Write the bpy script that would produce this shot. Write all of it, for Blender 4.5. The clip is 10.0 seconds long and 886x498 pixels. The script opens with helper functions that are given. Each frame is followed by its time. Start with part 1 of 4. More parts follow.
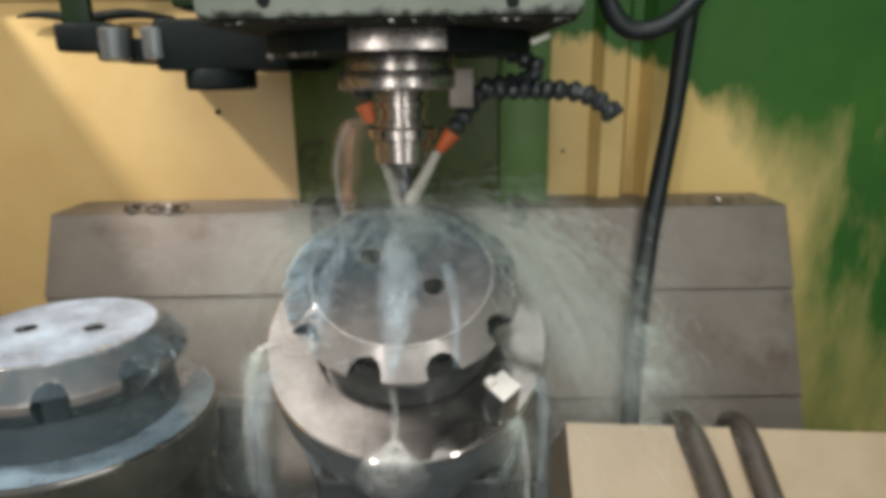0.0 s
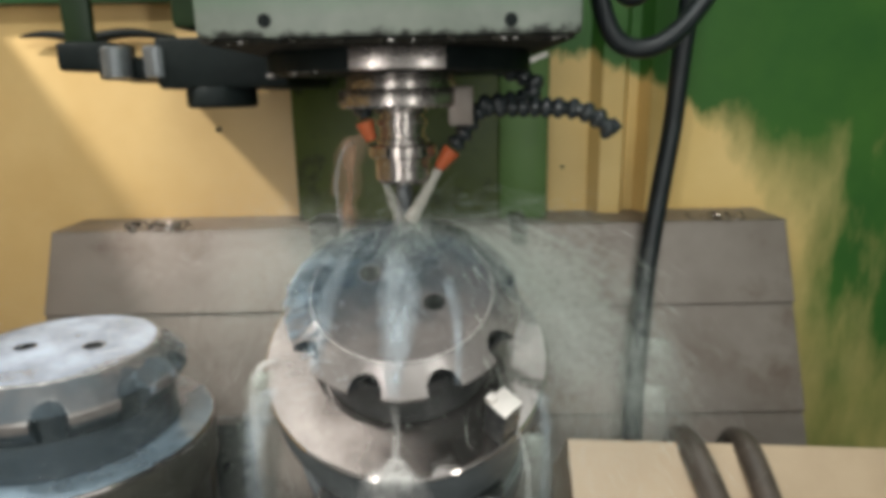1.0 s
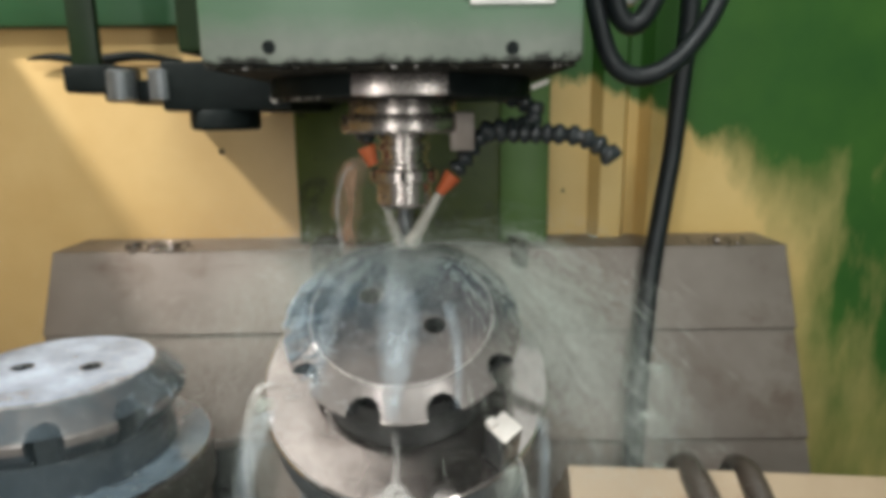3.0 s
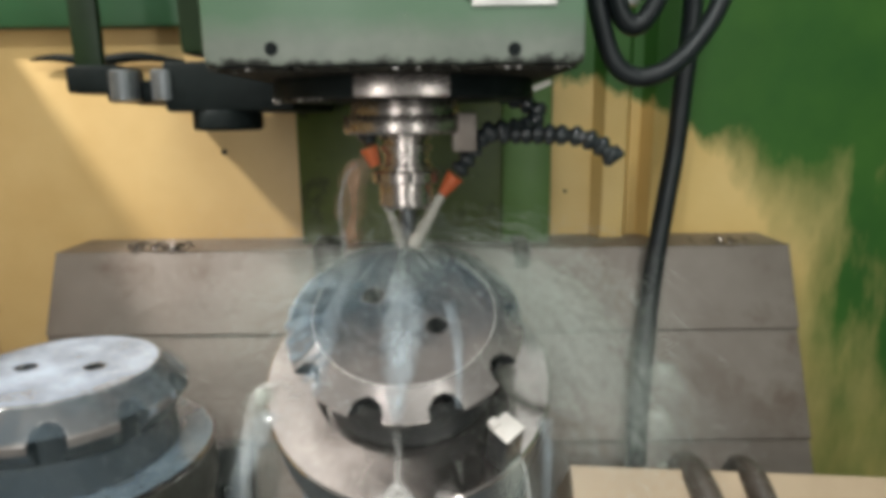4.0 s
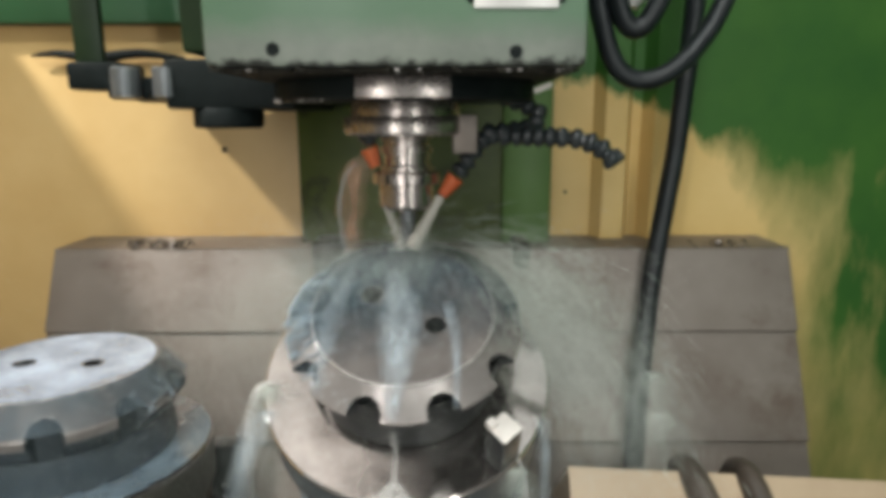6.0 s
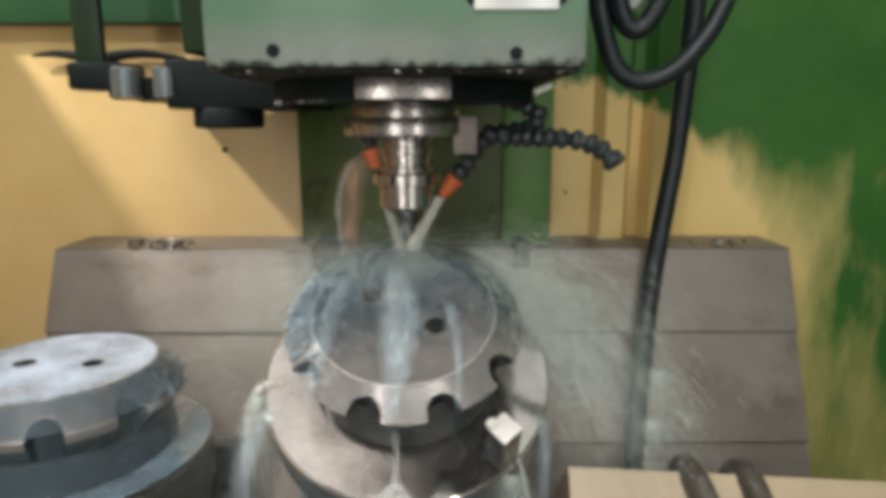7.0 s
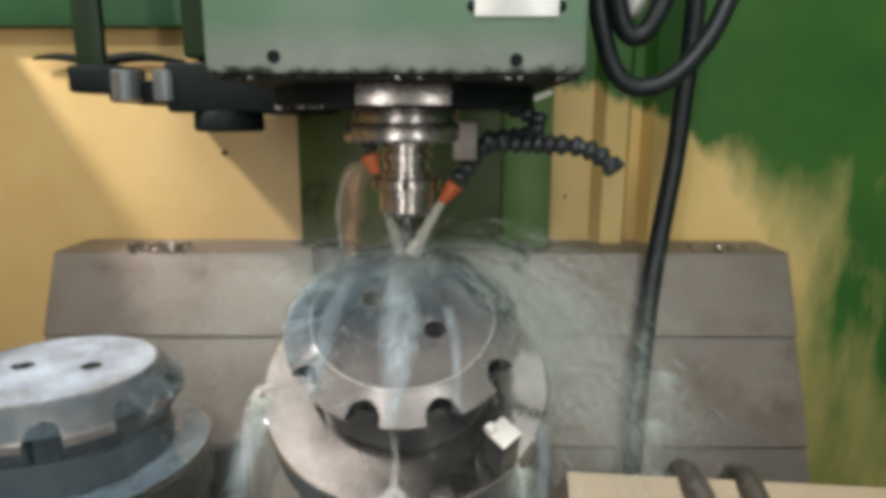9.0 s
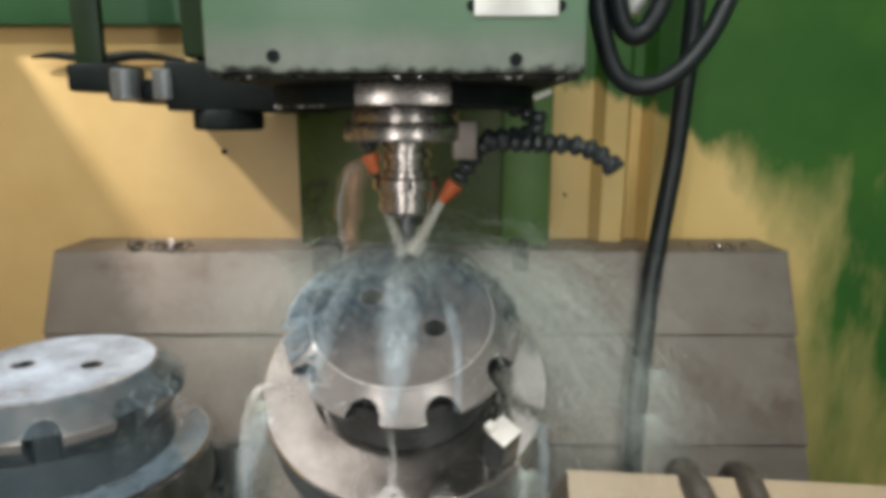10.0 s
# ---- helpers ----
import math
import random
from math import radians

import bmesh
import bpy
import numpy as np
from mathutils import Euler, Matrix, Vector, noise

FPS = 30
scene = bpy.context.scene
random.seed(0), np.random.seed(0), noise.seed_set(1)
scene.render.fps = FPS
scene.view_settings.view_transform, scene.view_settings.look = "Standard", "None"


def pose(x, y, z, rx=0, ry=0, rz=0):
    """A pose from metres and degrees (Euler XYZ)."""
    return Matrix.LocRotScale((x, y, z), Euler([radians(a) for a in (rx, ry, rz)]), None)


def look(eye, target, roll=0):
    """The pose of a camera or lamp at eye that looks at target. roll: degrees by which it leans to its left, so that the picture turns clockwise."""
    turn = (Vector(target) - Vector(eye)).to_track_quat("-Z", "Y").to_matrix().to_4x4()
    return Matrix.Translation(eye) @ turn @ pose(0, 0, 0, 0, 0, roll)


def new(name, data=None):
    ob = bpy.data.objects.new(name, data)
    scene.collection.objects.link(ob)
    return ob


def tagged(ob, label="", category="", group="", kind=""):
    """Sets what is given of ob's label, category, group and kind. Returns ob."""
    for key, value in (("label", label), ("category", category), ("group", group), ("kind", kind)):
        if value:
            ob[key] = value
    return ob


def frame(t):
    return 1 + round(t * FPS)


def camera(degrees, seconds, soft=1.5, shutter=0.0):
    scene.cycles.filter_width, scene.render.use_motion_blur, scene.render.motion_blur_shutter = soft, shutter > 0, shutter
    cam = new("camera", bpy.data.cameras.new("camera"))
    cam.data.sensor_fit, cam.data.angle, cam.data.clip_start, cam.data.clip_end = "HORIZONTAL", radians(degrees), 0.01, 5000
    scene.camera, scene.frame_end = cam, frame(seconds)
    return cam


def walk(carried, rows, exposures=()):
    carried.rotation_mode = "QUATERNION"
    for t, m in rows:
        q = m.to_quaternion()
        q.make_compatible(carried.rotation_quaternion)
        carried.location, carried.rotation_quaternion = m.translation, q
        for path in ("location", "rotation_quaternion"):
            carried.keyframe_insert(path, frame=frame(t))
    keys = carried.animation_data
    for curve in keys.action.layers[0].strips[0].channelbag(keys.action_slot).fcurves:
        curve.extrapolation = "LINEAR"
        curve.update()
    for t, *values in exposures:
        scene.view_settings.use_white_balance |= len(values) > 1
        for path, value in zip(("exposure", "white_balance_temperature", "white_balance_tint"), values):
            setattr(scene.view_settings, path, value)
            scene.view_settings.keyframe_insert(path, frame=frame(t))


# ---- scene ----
EYE = (0.0, 0.0, 1.45)
# seconds, yaw, pitch, roll: a hand-held camera that tilts up a little
TURNS = [(0.0, -0.36, -15.29, 0.74), (0.1, -0.36, -15.17, 0.73), (0.2, -0.36, -14.56, 0.72), (0.3, -0.36, -13.76, 0.71),
         (0.4, -0.36, -13.46, 0.7), (0.5, -0.36, -13.2, 0.7), (0.7, -0.38, -13.42, 0.8), (0.9, -0.4, -13.88, 0.95),
         (1.0, -0.41, -13.84, 0.98), (1.2, -0.41, -12.95, 0.95), (1.4, -0.41, -12.36, 0.9), (1.5, -0.41, -12.13, 0.89),
         (1.7, -0.4, -11.5, 0.75), (2.0, -0.38, -11.09, 0.5), (2.3, -0.38, -11.33, 0.53), (2.5, -0.38, -12.06, 0.57),
         (2.7, -0.34, -11.92, 0.58), (3.8, -0.09, -11.67, 0.65), (4.0, -0.07, -11.75, 0.65), (4.5, -0.05, -11.95, 0.61),
         (5.0, -0.01, -12.24, 0.27), (5.5, 0.0, -11.79, 0.15), (7.0, 0.02, -11.75, 0.09), (7.5, 0.04, -11.48, 0.05),
         (8.0, 0.0, -11.5, 0.0), (8.5, 0.01, -11.59, -0.01), (9.0, 0.01, -11.39, -0.12), (9.5, 0.01, -11.41, -0.09),
         (10.0, -0.02, -11.53, -0.07)]
cam = camera(70.0, 10.0, soft=5.2)
walk(cam, [(t, pose(*EYE, 90 + p, r, y)) for t, y, p, r in TURNS])

# ---- light ----
world = bpy.data.worlds.new("workshop_air")
scene.world = world
world.use_nodes = True
world.node_tree.nodes["Background"].inputs[0].default_value = (0.75, 0.85, 1.0, 1)
world.node_tree.nodes["Background"].inputs[1].default_value = 0.3
scene.view_settings.exposure = 0.0


def lamp(name, place, target, size_x, size_y, watts, colour):
    data = bpy.data.lights.new(name, "AREA")
    data.shape, data.size, data.size_y, data.energy, data.color = "RECTANGLE", size_x, size_y, watts, colour
    ob = new(name, data)
    ob.matrix_world = look(place, target)
    return ob


lamp("work_lamp_light", (-1.14, 0.45, 2.365), (-0.2, 0.9, 1.35), 0.08, 0.08, 23.5, (1.0, 0.96, 0.90))
# unseen strips added behind the camera for spindle highlights and fill under the head
lamp("front_fill_strip", (0.42, -0.46, 1.62), (0.0, 0.6, 1.4), 0.06, 1.2, 3.3, (0.97, 1.0, 0.95))
lamp("front_fill_strip", (-0.38, -0.5, 1.55), (-0.1, 0.6, 1.4), 0.05, 0.9, 4.2, (1.0, 0.98, 0.94))
# unseen panel added overhead so the round bases have brightness to reflect
lamp("overhead_fill_panel", (0.0, 0.3, 3.95), (0.0, 0.3, 0.0), 3.2, 1.4, 12.5, (0.95, 1.0, 0.98))
# unseen tube added behind the camera as ambient fill
lamp("ceiling_tube_light", (0.0, -1.5, 3.7), (0.0, -1.2, 0.0), 2.0, 0.2, 73, (0.95, 1.0, 0.96))


# ---- materials ----
def nodes_of(name):
    m = bpy.data.materials.new(name)
    m.use_nodes = True
    nt = m.node_tree
    return m, nt, nt.nodes["Principled BSDF"]


def noise_node(nt, scale, detail=4.0, stretch=None, rough=0.6):
    co = nt.nodes.new("ShaderNodeTexCoord")
    n = nt.nodes.new("ShaderNodeTexNoise")
    n.inputs["Scale"].default_value, n.inputs["Detail"].default_value, n.inputs["Roughness"].default_value = scale, detail, rough
    if stretch:
        mp = nt.nodes.new("ShaderNodeMapping")
        mp.inputs["Scale"].default_value = stretch
        nt.links.new(co.outputs["Object"], mp.inputs[0])
        nt.links.new(mp.outputs[0], n.inputs[0])
    else:
        nt.links.new(co.outputs["Object"], n.inputs[0])
    return n.outputs["Fac"]


def ramp(nt, fac, stops):
    r = nt.nodes.new("ShaderNodeValToRGB")
    while len(r.color_ramp.elements) < len(stops):
        r.color_ramp.elements.new(0.5)
    for e, (p, c) in zip(r.color_ramp.elements, stops):
        e.position, e.color = p, (*c, 1)
    nt.links.new(fac, r.inputs[0])
    return r.outputs[0]


def mixed(nt, fac, a, b, mode="MIX"):
    m = nt.nodes.new("ShaderNodeMix")
    m.data_type, m.blend_type = "RGBA", mode
    for sock, v in ((m.inputs[0], fac), (m.inputs[6], a), (m.inputs[7], b)):
        if isinstance(v, (int, float)):
            sock.default_value = v
        elif isinstance(v, tuple):
            sock.default_value = (*v, 1)
        else:
            nt.links.new(v, sock)
    return m.outputs[2]


def calc(nt, op, a, b):
    m = nt.nodes.new("ShaderNodeMath")
    m.operation = op
    for sock, v in zip(m.inputs, (a, b)):
        if isinstance(v, (int, float)):
            sock.default_value = v
        else:
            nt.links.new(v, sock)
    return m.outputs[0]


def bump(nt, bsdf, fac, strength, distance=0.002):
    b = nt.nodes.new("ShaderNodeBump")
    b.inputs["Strength"].default_value, b.inputs["Distance"].default_value = strength, distance
    nt.links.new(fac, b.inputs["Height"])
    nt.links.new(b.outputs[0], bsdf.inputs["Normal"])


def surface(name, dark, light, rough=(0.4, 0.6), metal=0.0, scale=12.0, fine=160.0, relief=0.15, stretch=None, coat=0.0, stain=None, spec=0.5):
    """Two scales of noise: broad patches between two colours, fine grain in the relief; stain: (colour, threshold, scale)."""
    m, nt, bsdf = nodes_of(name)
    broad = noise_node(nt, scale, 5, stretch)
    col = ramp(nt, broad, [(0.3, dark), (0.7, light)])
    if stain:
        spots = ramp(nt, noise_node(nt, stain[2], 8, None, 0.7), [(stain[1], (0, 0, 0)), (stain[1] + 0.12, (1, 1, 1))])
        col = mixed(nt, spots, col, stain[0])
    nt.links.new(col, bsdf.inputs["Base Color"])
    grain = noise_node(nt, fine, 3)
    rr = nt.nodes.new("ShaderNodeMapRange")
    rr.inputs[3].default_value, rr.inputs[4].default_value = rough
    nt.links.new(noise_node(nt, scale * 3, 4), rr.inputs[0])
    nt.links.new(rr.outputs[0], bsdf.inputs["Roughness"])
    bsdf.inputs["Metallic"].default_value = metal
    bsdf.inputs["Coat Weight"].default_value = coat
    bsdf.inputs["Specular IOR Level"].default_value = spec
    bump(nt, bsdf, grain, relief, 0.001)
    return m


YELLOW_D, YELLOW_L = (0.54, 0.355, 0.142), (0.68, 0.487, 0.228)
YELLOW = surface("yellow_enamel", YELLOW_D, YELLOW_L, (0.3, 0.5), scale=3.5, relief=0.08, stain=((0.22, 0.13, 0.05), 0.66, 9))
GREEN_D, GREEN_L = (0.029, 0.100, 0.021), (0.056, 0.148, 0.027)
GREEN = surface("green_enamel", GREEN_D, GREEN_L, (0.3, 0.5), scale=5, relief=0.1, stain=((0.012, 0.03, 0.012), 0.6, 14))
DARK_GREEN = surface("oily_green_enamel", (0.050, 0.072, 0.014), (0.090, 0.120, 0.024), (0.3, 0.5), spec=0.25, scale=7, relief=0.15, stain=((0.02, 0.02, 0.012), 0.55, 18))
STEEL = surface("turned_steel", (0.29, 0.255, 0.24), (0.42, 0.375, 0.355), (0.21, 0.33), 0.92, 20, 300, 0.05)
PART_STEEL = surface("wet_cast_steel", (0.20, 0.178, 0.170), (0.30, 0.272, 0.260), (0.17, 0.32), 0.5, 22, 240, 0.10, coat=0.15)
PART_SIDE = surface("wet_blackened_steel", (0.022, 0.025, 0.027), (0.06, 0.063, 0.066), (0.2, 0.4), 0.4, 18, 200, 0.2, coat=0.3)
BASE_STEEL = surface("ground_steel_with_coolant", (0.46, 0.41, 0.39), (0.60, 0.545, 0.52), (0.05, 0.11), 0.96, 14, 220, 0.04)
PLATE = surface("grey_way_cover_sheet", (0.155, 0.124, 0.104), (0.24, 0.206, 0.182), (0.35, 0.6), 0.3, 6, 120, 0.08, stain=((0.135, 0.10, 0.08), 0.55, 5))
STRIP_GREEN = surface("lighter_green_enamel", (0.085, 0.160, 0.045), (0.125, 0.220, 0.068), (0.3, 0.5), scale=6, relief=0.1, spec=0.3)
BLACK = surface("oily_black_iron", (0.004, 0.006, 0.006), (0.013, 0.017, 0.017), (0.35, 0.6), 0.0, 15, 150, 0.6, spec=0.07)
GREASE = surface("black_grease", (0.006, 0.006, 0.005), (0.025, 0.022, 0.016), (0.6, 0.85), 0.0, 40, 200, 0.6, spec=0.15)
BLACK_GREEN = surface("grimy_dark_green_enamel", (0.006, 0.015, 0.006), (0.015, 0.032, 0.012), (0.35, 0.55), scale=9, relief=0.15, spec=0.25)
BEAM_GREEN = surface("dark_green_beam_enamel", (0.010, 0.050, 0.018), (0.018, 0.075, 0.028), (0.35, 0.5), scale=6, relief=0.1)
# shade of pockets, drilled holes and shank, put into two dark steel colours
SHADE_STEEL = surface("shade_dark_steel", (0.014, 0.016, 0.017), (0.034, 0.038, 0.041), (0.45, 0.65), 0.0, 18, 200, 0.2, spec=0.2)
SHADE_SLATE = surface("shade_slate_steel", (0.022, 0.030, 0.035), (0.052, 0.066, 0.072), (0.3, 0.5), 0.1, 18, 200, 0.2)
BROWN_IRON = surface("oily_brown_iron", (0.018, 0.014, 0.010), (0.045, 0.034, 0.024), (0.3, 0.5), 0.1, 20, 160, 0.3)
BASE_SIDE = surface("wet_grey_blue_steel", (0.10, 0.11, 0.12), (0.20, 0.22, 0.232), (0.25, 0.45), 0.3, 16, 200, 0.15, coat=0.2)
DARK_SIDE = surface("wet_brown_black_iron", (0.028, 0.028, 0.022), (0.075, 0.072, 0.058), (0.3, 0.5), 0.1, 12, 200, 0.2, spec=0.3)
PIN = surface("wet_dark_steel", (0.10, 0.11, 0.115), (0.2, 0.21, 0.22), (0.3, 0.45), 0.6, 30, 200, 0.2)
RUBBER = surface("black_rubber_hose", (0.006, 0.008, 0.010), (0.015, 0.019, 0.022), (0.32, 0.5), 0.0, 30, 200, 0.1, spec=0.4)
BEAD = surface("dark_blue_plastic_bead", (0.014, 0.018, 0.020), (0.028, 0.034, 0.037), (0.14, 0.28), 0.0, 60, 200, 0.05)
ORANGE = surface("orange_plastic", (0.42, 0.075, 0.022), (0.55, 0.13, 0.04), (0.35, 0.5), 0.0, 50, 200, 0.05)
WHITE_BLOCK = surface("bright_milled_steel", (0.68, 0.62, 0.58), (0.80, 0.74, 0.70), (0.35, 0.5), 0.0, 60, 250, 0.08)
CREAM = surface("cream_painted_sheet", (0.42, 0.305, 0.20), (0.53, 0.40, 0.275), (0.3, 0.45), 0.0, 7, 150, 0.06, stain=((0.46, 0.36, 0.25), 0.66, 12))
SHOP_WALL = surface("workshop_plaster", (0.62, 0.63, 0.63), (0.74, 0.75, 0.75), (0.7, 0.9), 0.0, 2, 40, 0.2)
SHOP_FLOOR = surface("workshop_concrete", (0.16, 0.16, 0.155), (0.25, 0.25, 0.24), (0.6, 0.8), 0.0, 2, 40, 0.2)
EDGE = surface("pale_highlight_steel", (0.36, 0.335, 0.32), (0.50, 0.47, 0.45), (0.2, 0.35), 0.3, 60, 250, 0.05)
NAME_PLATE = surface("aluminium_name_plate", (0.6, 0.58, 0.55), (0.72, 0.7, 0.68), (0.3, 0.4), 0.3, 40, 200, 0.05)


def head_paint():
    """Light green enamel, rubbed down to grey primer along its lower edge."""
    m, nt, bsdf = nodes_of("worn_light_green_enamel")
    pos = nt.nodes.new("ShaderNodeSeparateXYZ")
    nt.links.new(nt.nodes.new("ShaderNodeTexCoord").outputs["Object"], pos.inputs[0])
    edge = calc(nt, "ADD", pos.outputs[2], calc(nt, "MULTIPLY", noise_node(nt, 30, 8, (1, 1, 1.6), 0.7), -0.022))
    worn = nt.nodes.new("ShaderNodeMapRange")
    worn.inputs[1].default_value, worn.inputs[2].default_value = 0.002, 0.022
    worn.inputs[3].default_value, worn.inputs[4].default_value = 1, 0
    nt.links.new(edge, worn.inputs[0])
    green = ramp(nt, noise_node(nt, 8, 5), [(0.3, (0.080, 0.146, 0.088)), (0.7, (0.112, 0.190, 0.118))])
    grey = ramp(nt, noise_node(nt, 25, 6), [(0.3, (0.135, 0.156, 0.130)), (0.7, (0.212, 0.230, 0.195))])
    col = mixed(nt, worn.outputs[0], green, grey)
    grime = nt.nodes.new("ShaderNodeMapRange")
    grime.inputs[1].default_value, grime.inputs[2].default_value = -0.014, -0.009
    grime.inputs[3].default_value, grime.inputs[4].default_value = 1, 0
    nt.links.new(calc(nt, "ADD", pos.outputs[2], calc(nt, "MULTIPLY", noise_node(nt, 70, 6), -0.026)), grime.inputs[0])
    col = mixed(nt, grime.outputs[0], col, (0.012, 0.013, 0.01))
    nt.links.new(col, bsdf.inputs["Base Color"])
    bsdf.inputs["Roughness"].default_value = 0.42
    bump(nt, bsdf, noise_node(nt, 180, 3), 0.08, 0.001)
    return m


HEAD_PAINT = head_paint()


def wall_paint(name):
    """Yellow enamel with a ragged coat of green brushed over it above a falling line, and mixed to olive at the far
    end.
    """
    m, nt, bsdf = nodes_of(name)
    pos = nt.nodes.new("ShaderNodeSeparateXYZ")
    nt.links.new(nt.nodes.new("ShaderNodeNewGeometry").outputs["Position"], pos.inputs[0])

    def along_x(x0, x1, v0, v1):
        mr = nt.nodes.new("ShaderNodeMapRange")
        mr.interpolation_type = "SMOOTHSTEP"
        for k, v in zip((1, 2, 3, 4), (x0, x1, v0, v1)):
            mr.inputs[k].default_value = v
        nt.links.new(pos.outputs[0], mr.inputs[0])
        return mr.outputs[0]
    line = calc(nt, "ADD", along_x(0.20, 0.47, 1.500, 1.398), along_x(0.43, 0.58, 0.0, -0.108))
    brush = calc(nt, "SUBTRACT", noise_node(nt, 9, 7, (2.2, 2.2, 0.9), 0.65), 0.5)
    above = calc(nt, "ADD", calc(nt, "SUBTRACT", pos.outputs[2], line), calc(nt, "MULTIPLY", brush, along_x(0.3, 0.66, 0.10, 0.16)))
    top = nt.nodes.new("ShaderNodeMapRange")
    top.inputs[1].default_value, top.inputs[2].default_value = -1, 1
    nt.links.new(calc(nt, "DIVIDE", above, along_x(0.36, 0.62, 0.009, 0.105)), top.inputs[0])
    # the far end mixes green into the yellow in streaks, less towards the bottom
    low = nt.nodes.new("ShaderNodeMapRange")
    for k, v in zip((1, 2, 3, 4), (0.92, 1.12, 0.66, 1.0)):
        low.inputs[k].default_value = v
    nt.links.new(pos.outputs[2], low.inputs[0])
    streaks = calc(nt, "MULTIPLY", calc(nt, "SUBTRACT", noise_node(nt, 6, 5, (2.4, 2.4, 0.7), 0.6), 0.5), along_x(0.50, 0.62, 0.0, 1.8))
    thin = calc(nt, "MULTIPLY", calc(nt, "ADD", along_x(0.50, 0.67, 0.0, 0.80), calc(nt, "ADD", along_x(0.61, 0.76, 0.0, 0.30), streaks)), low.outputs[0])
    mask = nt.nodes.new("ShaderNodeClamp")
    nt.links.new(calc(nt, "MAXIMUM", top.outputs[0], thin), mask.inputs[0])
    yellow = ramp(nt, noise_node(nt, 4, 5), [(0.3, (0.64, 0.435, 0.155)), (0.7, (0.76, 0.55, 0.245))])
    green = ramp(nt, noise_node(nt, 5, 5), [(0.3, GREEN_D), (0.7, GREEN_L)])
    nt.links.new(mixed(nt, mask.outputs[0], yellow, green), bsdf.inputs["Base Color"])
    bsdf.inputs["Roughness"].default_value = 0.42
    bsdf.inputs["Specular IOR Level"].default_value = 0.3
    bump(nt, bsdf, noise_node(nt, 150, 3), 0.06, 0.001)
    return m


BACK_PAINT = wall_paint("yellow_and_green_enamel")


def liquid(name, colour, alpha, rough=0.12, streak=None, edge=False, fade=None, scale=60):
    """Milky coolant: streaks thin and thicken it; edge: it thins out to its rims; fade: (direction, start, end) in space, where it thins out."""
    m, nt, bsdf = nodes_of(name)
    bsdf.inputs["Base Color"].default_value = (*colour, 1)
    bsdf.inputs["Roughness"].default_value = rough
    fac = alpha
    if streak:
        fac = ramp(nt, noise_node(nt, scale, 4, streak), [(0.3, (alpha * 0.4,) * 3), (0.7, (min(1, alpha * 1.5),) * 3)])
    if edge:
        at = nt.nodes.new("ShaderNodeAttribute")
        at.attribute_name = "wet"
        fac = calc(nt, "MULTIPLY", at.outputs["Fac"], fac)
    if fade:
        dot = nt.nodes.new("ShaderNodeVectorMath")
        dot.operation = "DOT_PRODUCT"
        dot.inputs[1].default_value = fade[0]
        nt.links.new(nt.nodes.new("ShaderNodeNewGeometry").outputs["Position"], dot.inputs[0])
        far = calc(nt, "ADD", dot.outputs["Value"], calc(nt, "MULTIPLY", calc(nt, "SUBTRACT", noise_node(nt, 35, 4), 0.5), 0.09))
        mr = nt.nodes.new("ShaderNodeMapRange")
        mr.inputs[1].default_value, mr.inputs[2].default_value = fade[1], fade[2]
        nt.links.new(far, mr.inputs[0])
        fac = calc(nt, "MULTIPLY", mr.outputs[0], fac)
    if isinstance(fac, float):
        bsdf.inputs["Alpha"].default_value = fac
    else:
        nt.links.new(fac, bsdf.inputs["Alpha"])
    return m


JET = liquid("milky_coolant_jet", (0.62, 0.59, 0.53), 0.55, 0.3)
THIN_JET = liquid("thin_coolant_jet", (0.58, 0.56, 0.52), 0.30, 0.2)
FILM = liquid("milky_coolant_film", (0.56, 0.64, 0.70), 0.44, 0.08, (1.5, 0.25, 1), edge=True)
THIN_FILM = liquid("thin_coolant_film", (0.52, 0.61, 0.68), 0.27, 0.06, (1.5, 0.25, 1), edge=True)
FALL = liquid("milky_coolant_fall", (0.68, 0.67, 0.65), 0.72, 0.15, (1.5, 1.5, 0.25), edge=True)
THIN_FALL = liquid("thin_blue_coolant_fall", (0.50, 0.58, 0.64), 0.42, 0.1, (1.5, 1.5, 0.25), edge=True)
# dark reflection of spindle and column, painted into the film over the back
DARK_REFLECTION = liquid("dark_reflection_skin", (0.030, 0.050, 0.068), 1.3, 0.14, (1, 1, 1), fade=((-0.2, 0.728, 0.438), 0.915, 0.985), scale=22)
PALE_SKIN = liquid("pale_blue_coolant_skin", (0.48, 0.56, 0.70), 0.78, 0.1, (1, 1, 1), scale=18)
BLUE_SKIN = liquid("blue_coolant_pool", (0.25, 0.33, 0.40), 0.75, 0.08, (1, 1, 1), scale=18)
FLANK_SKIN = liquid("slate_blue_coolant_skin", (0.085, 0.110, 0.130), 0.48, 0.1, (1, 1, 0.4), scale=30)
# brightness of the tilted disc's lamp-lit left, put into a pale film
LIT_SIDE_SKIN = liquid("lit_side_coolant", (0.56, 0.49, 0.46), 0.52, 0.12, (1, 1, 1), fade=((-1, -0.35, 0), -0.175, -0.075), scale=16)
BROWN_HOSE = surface("coolant_washed_brown_hose", (0.055, 0.043, 0.034), (0.11, 0.085, 0.068), (0.4, 0.6), 0.0, 30, 200, 0.1, spec=0.3)
BROWN_FILM = liquid("thin_brown_coolant_sheet", (0.34, 0.20, 0.125), 0.85, 0.6, (2, 2, 0.3), edge=True)
LUMP = liquid("glossy_blue_white_coolant", (0.30, 0.39, 0.46), 0.26, 0.04, (1, 1, 1), scale=90)
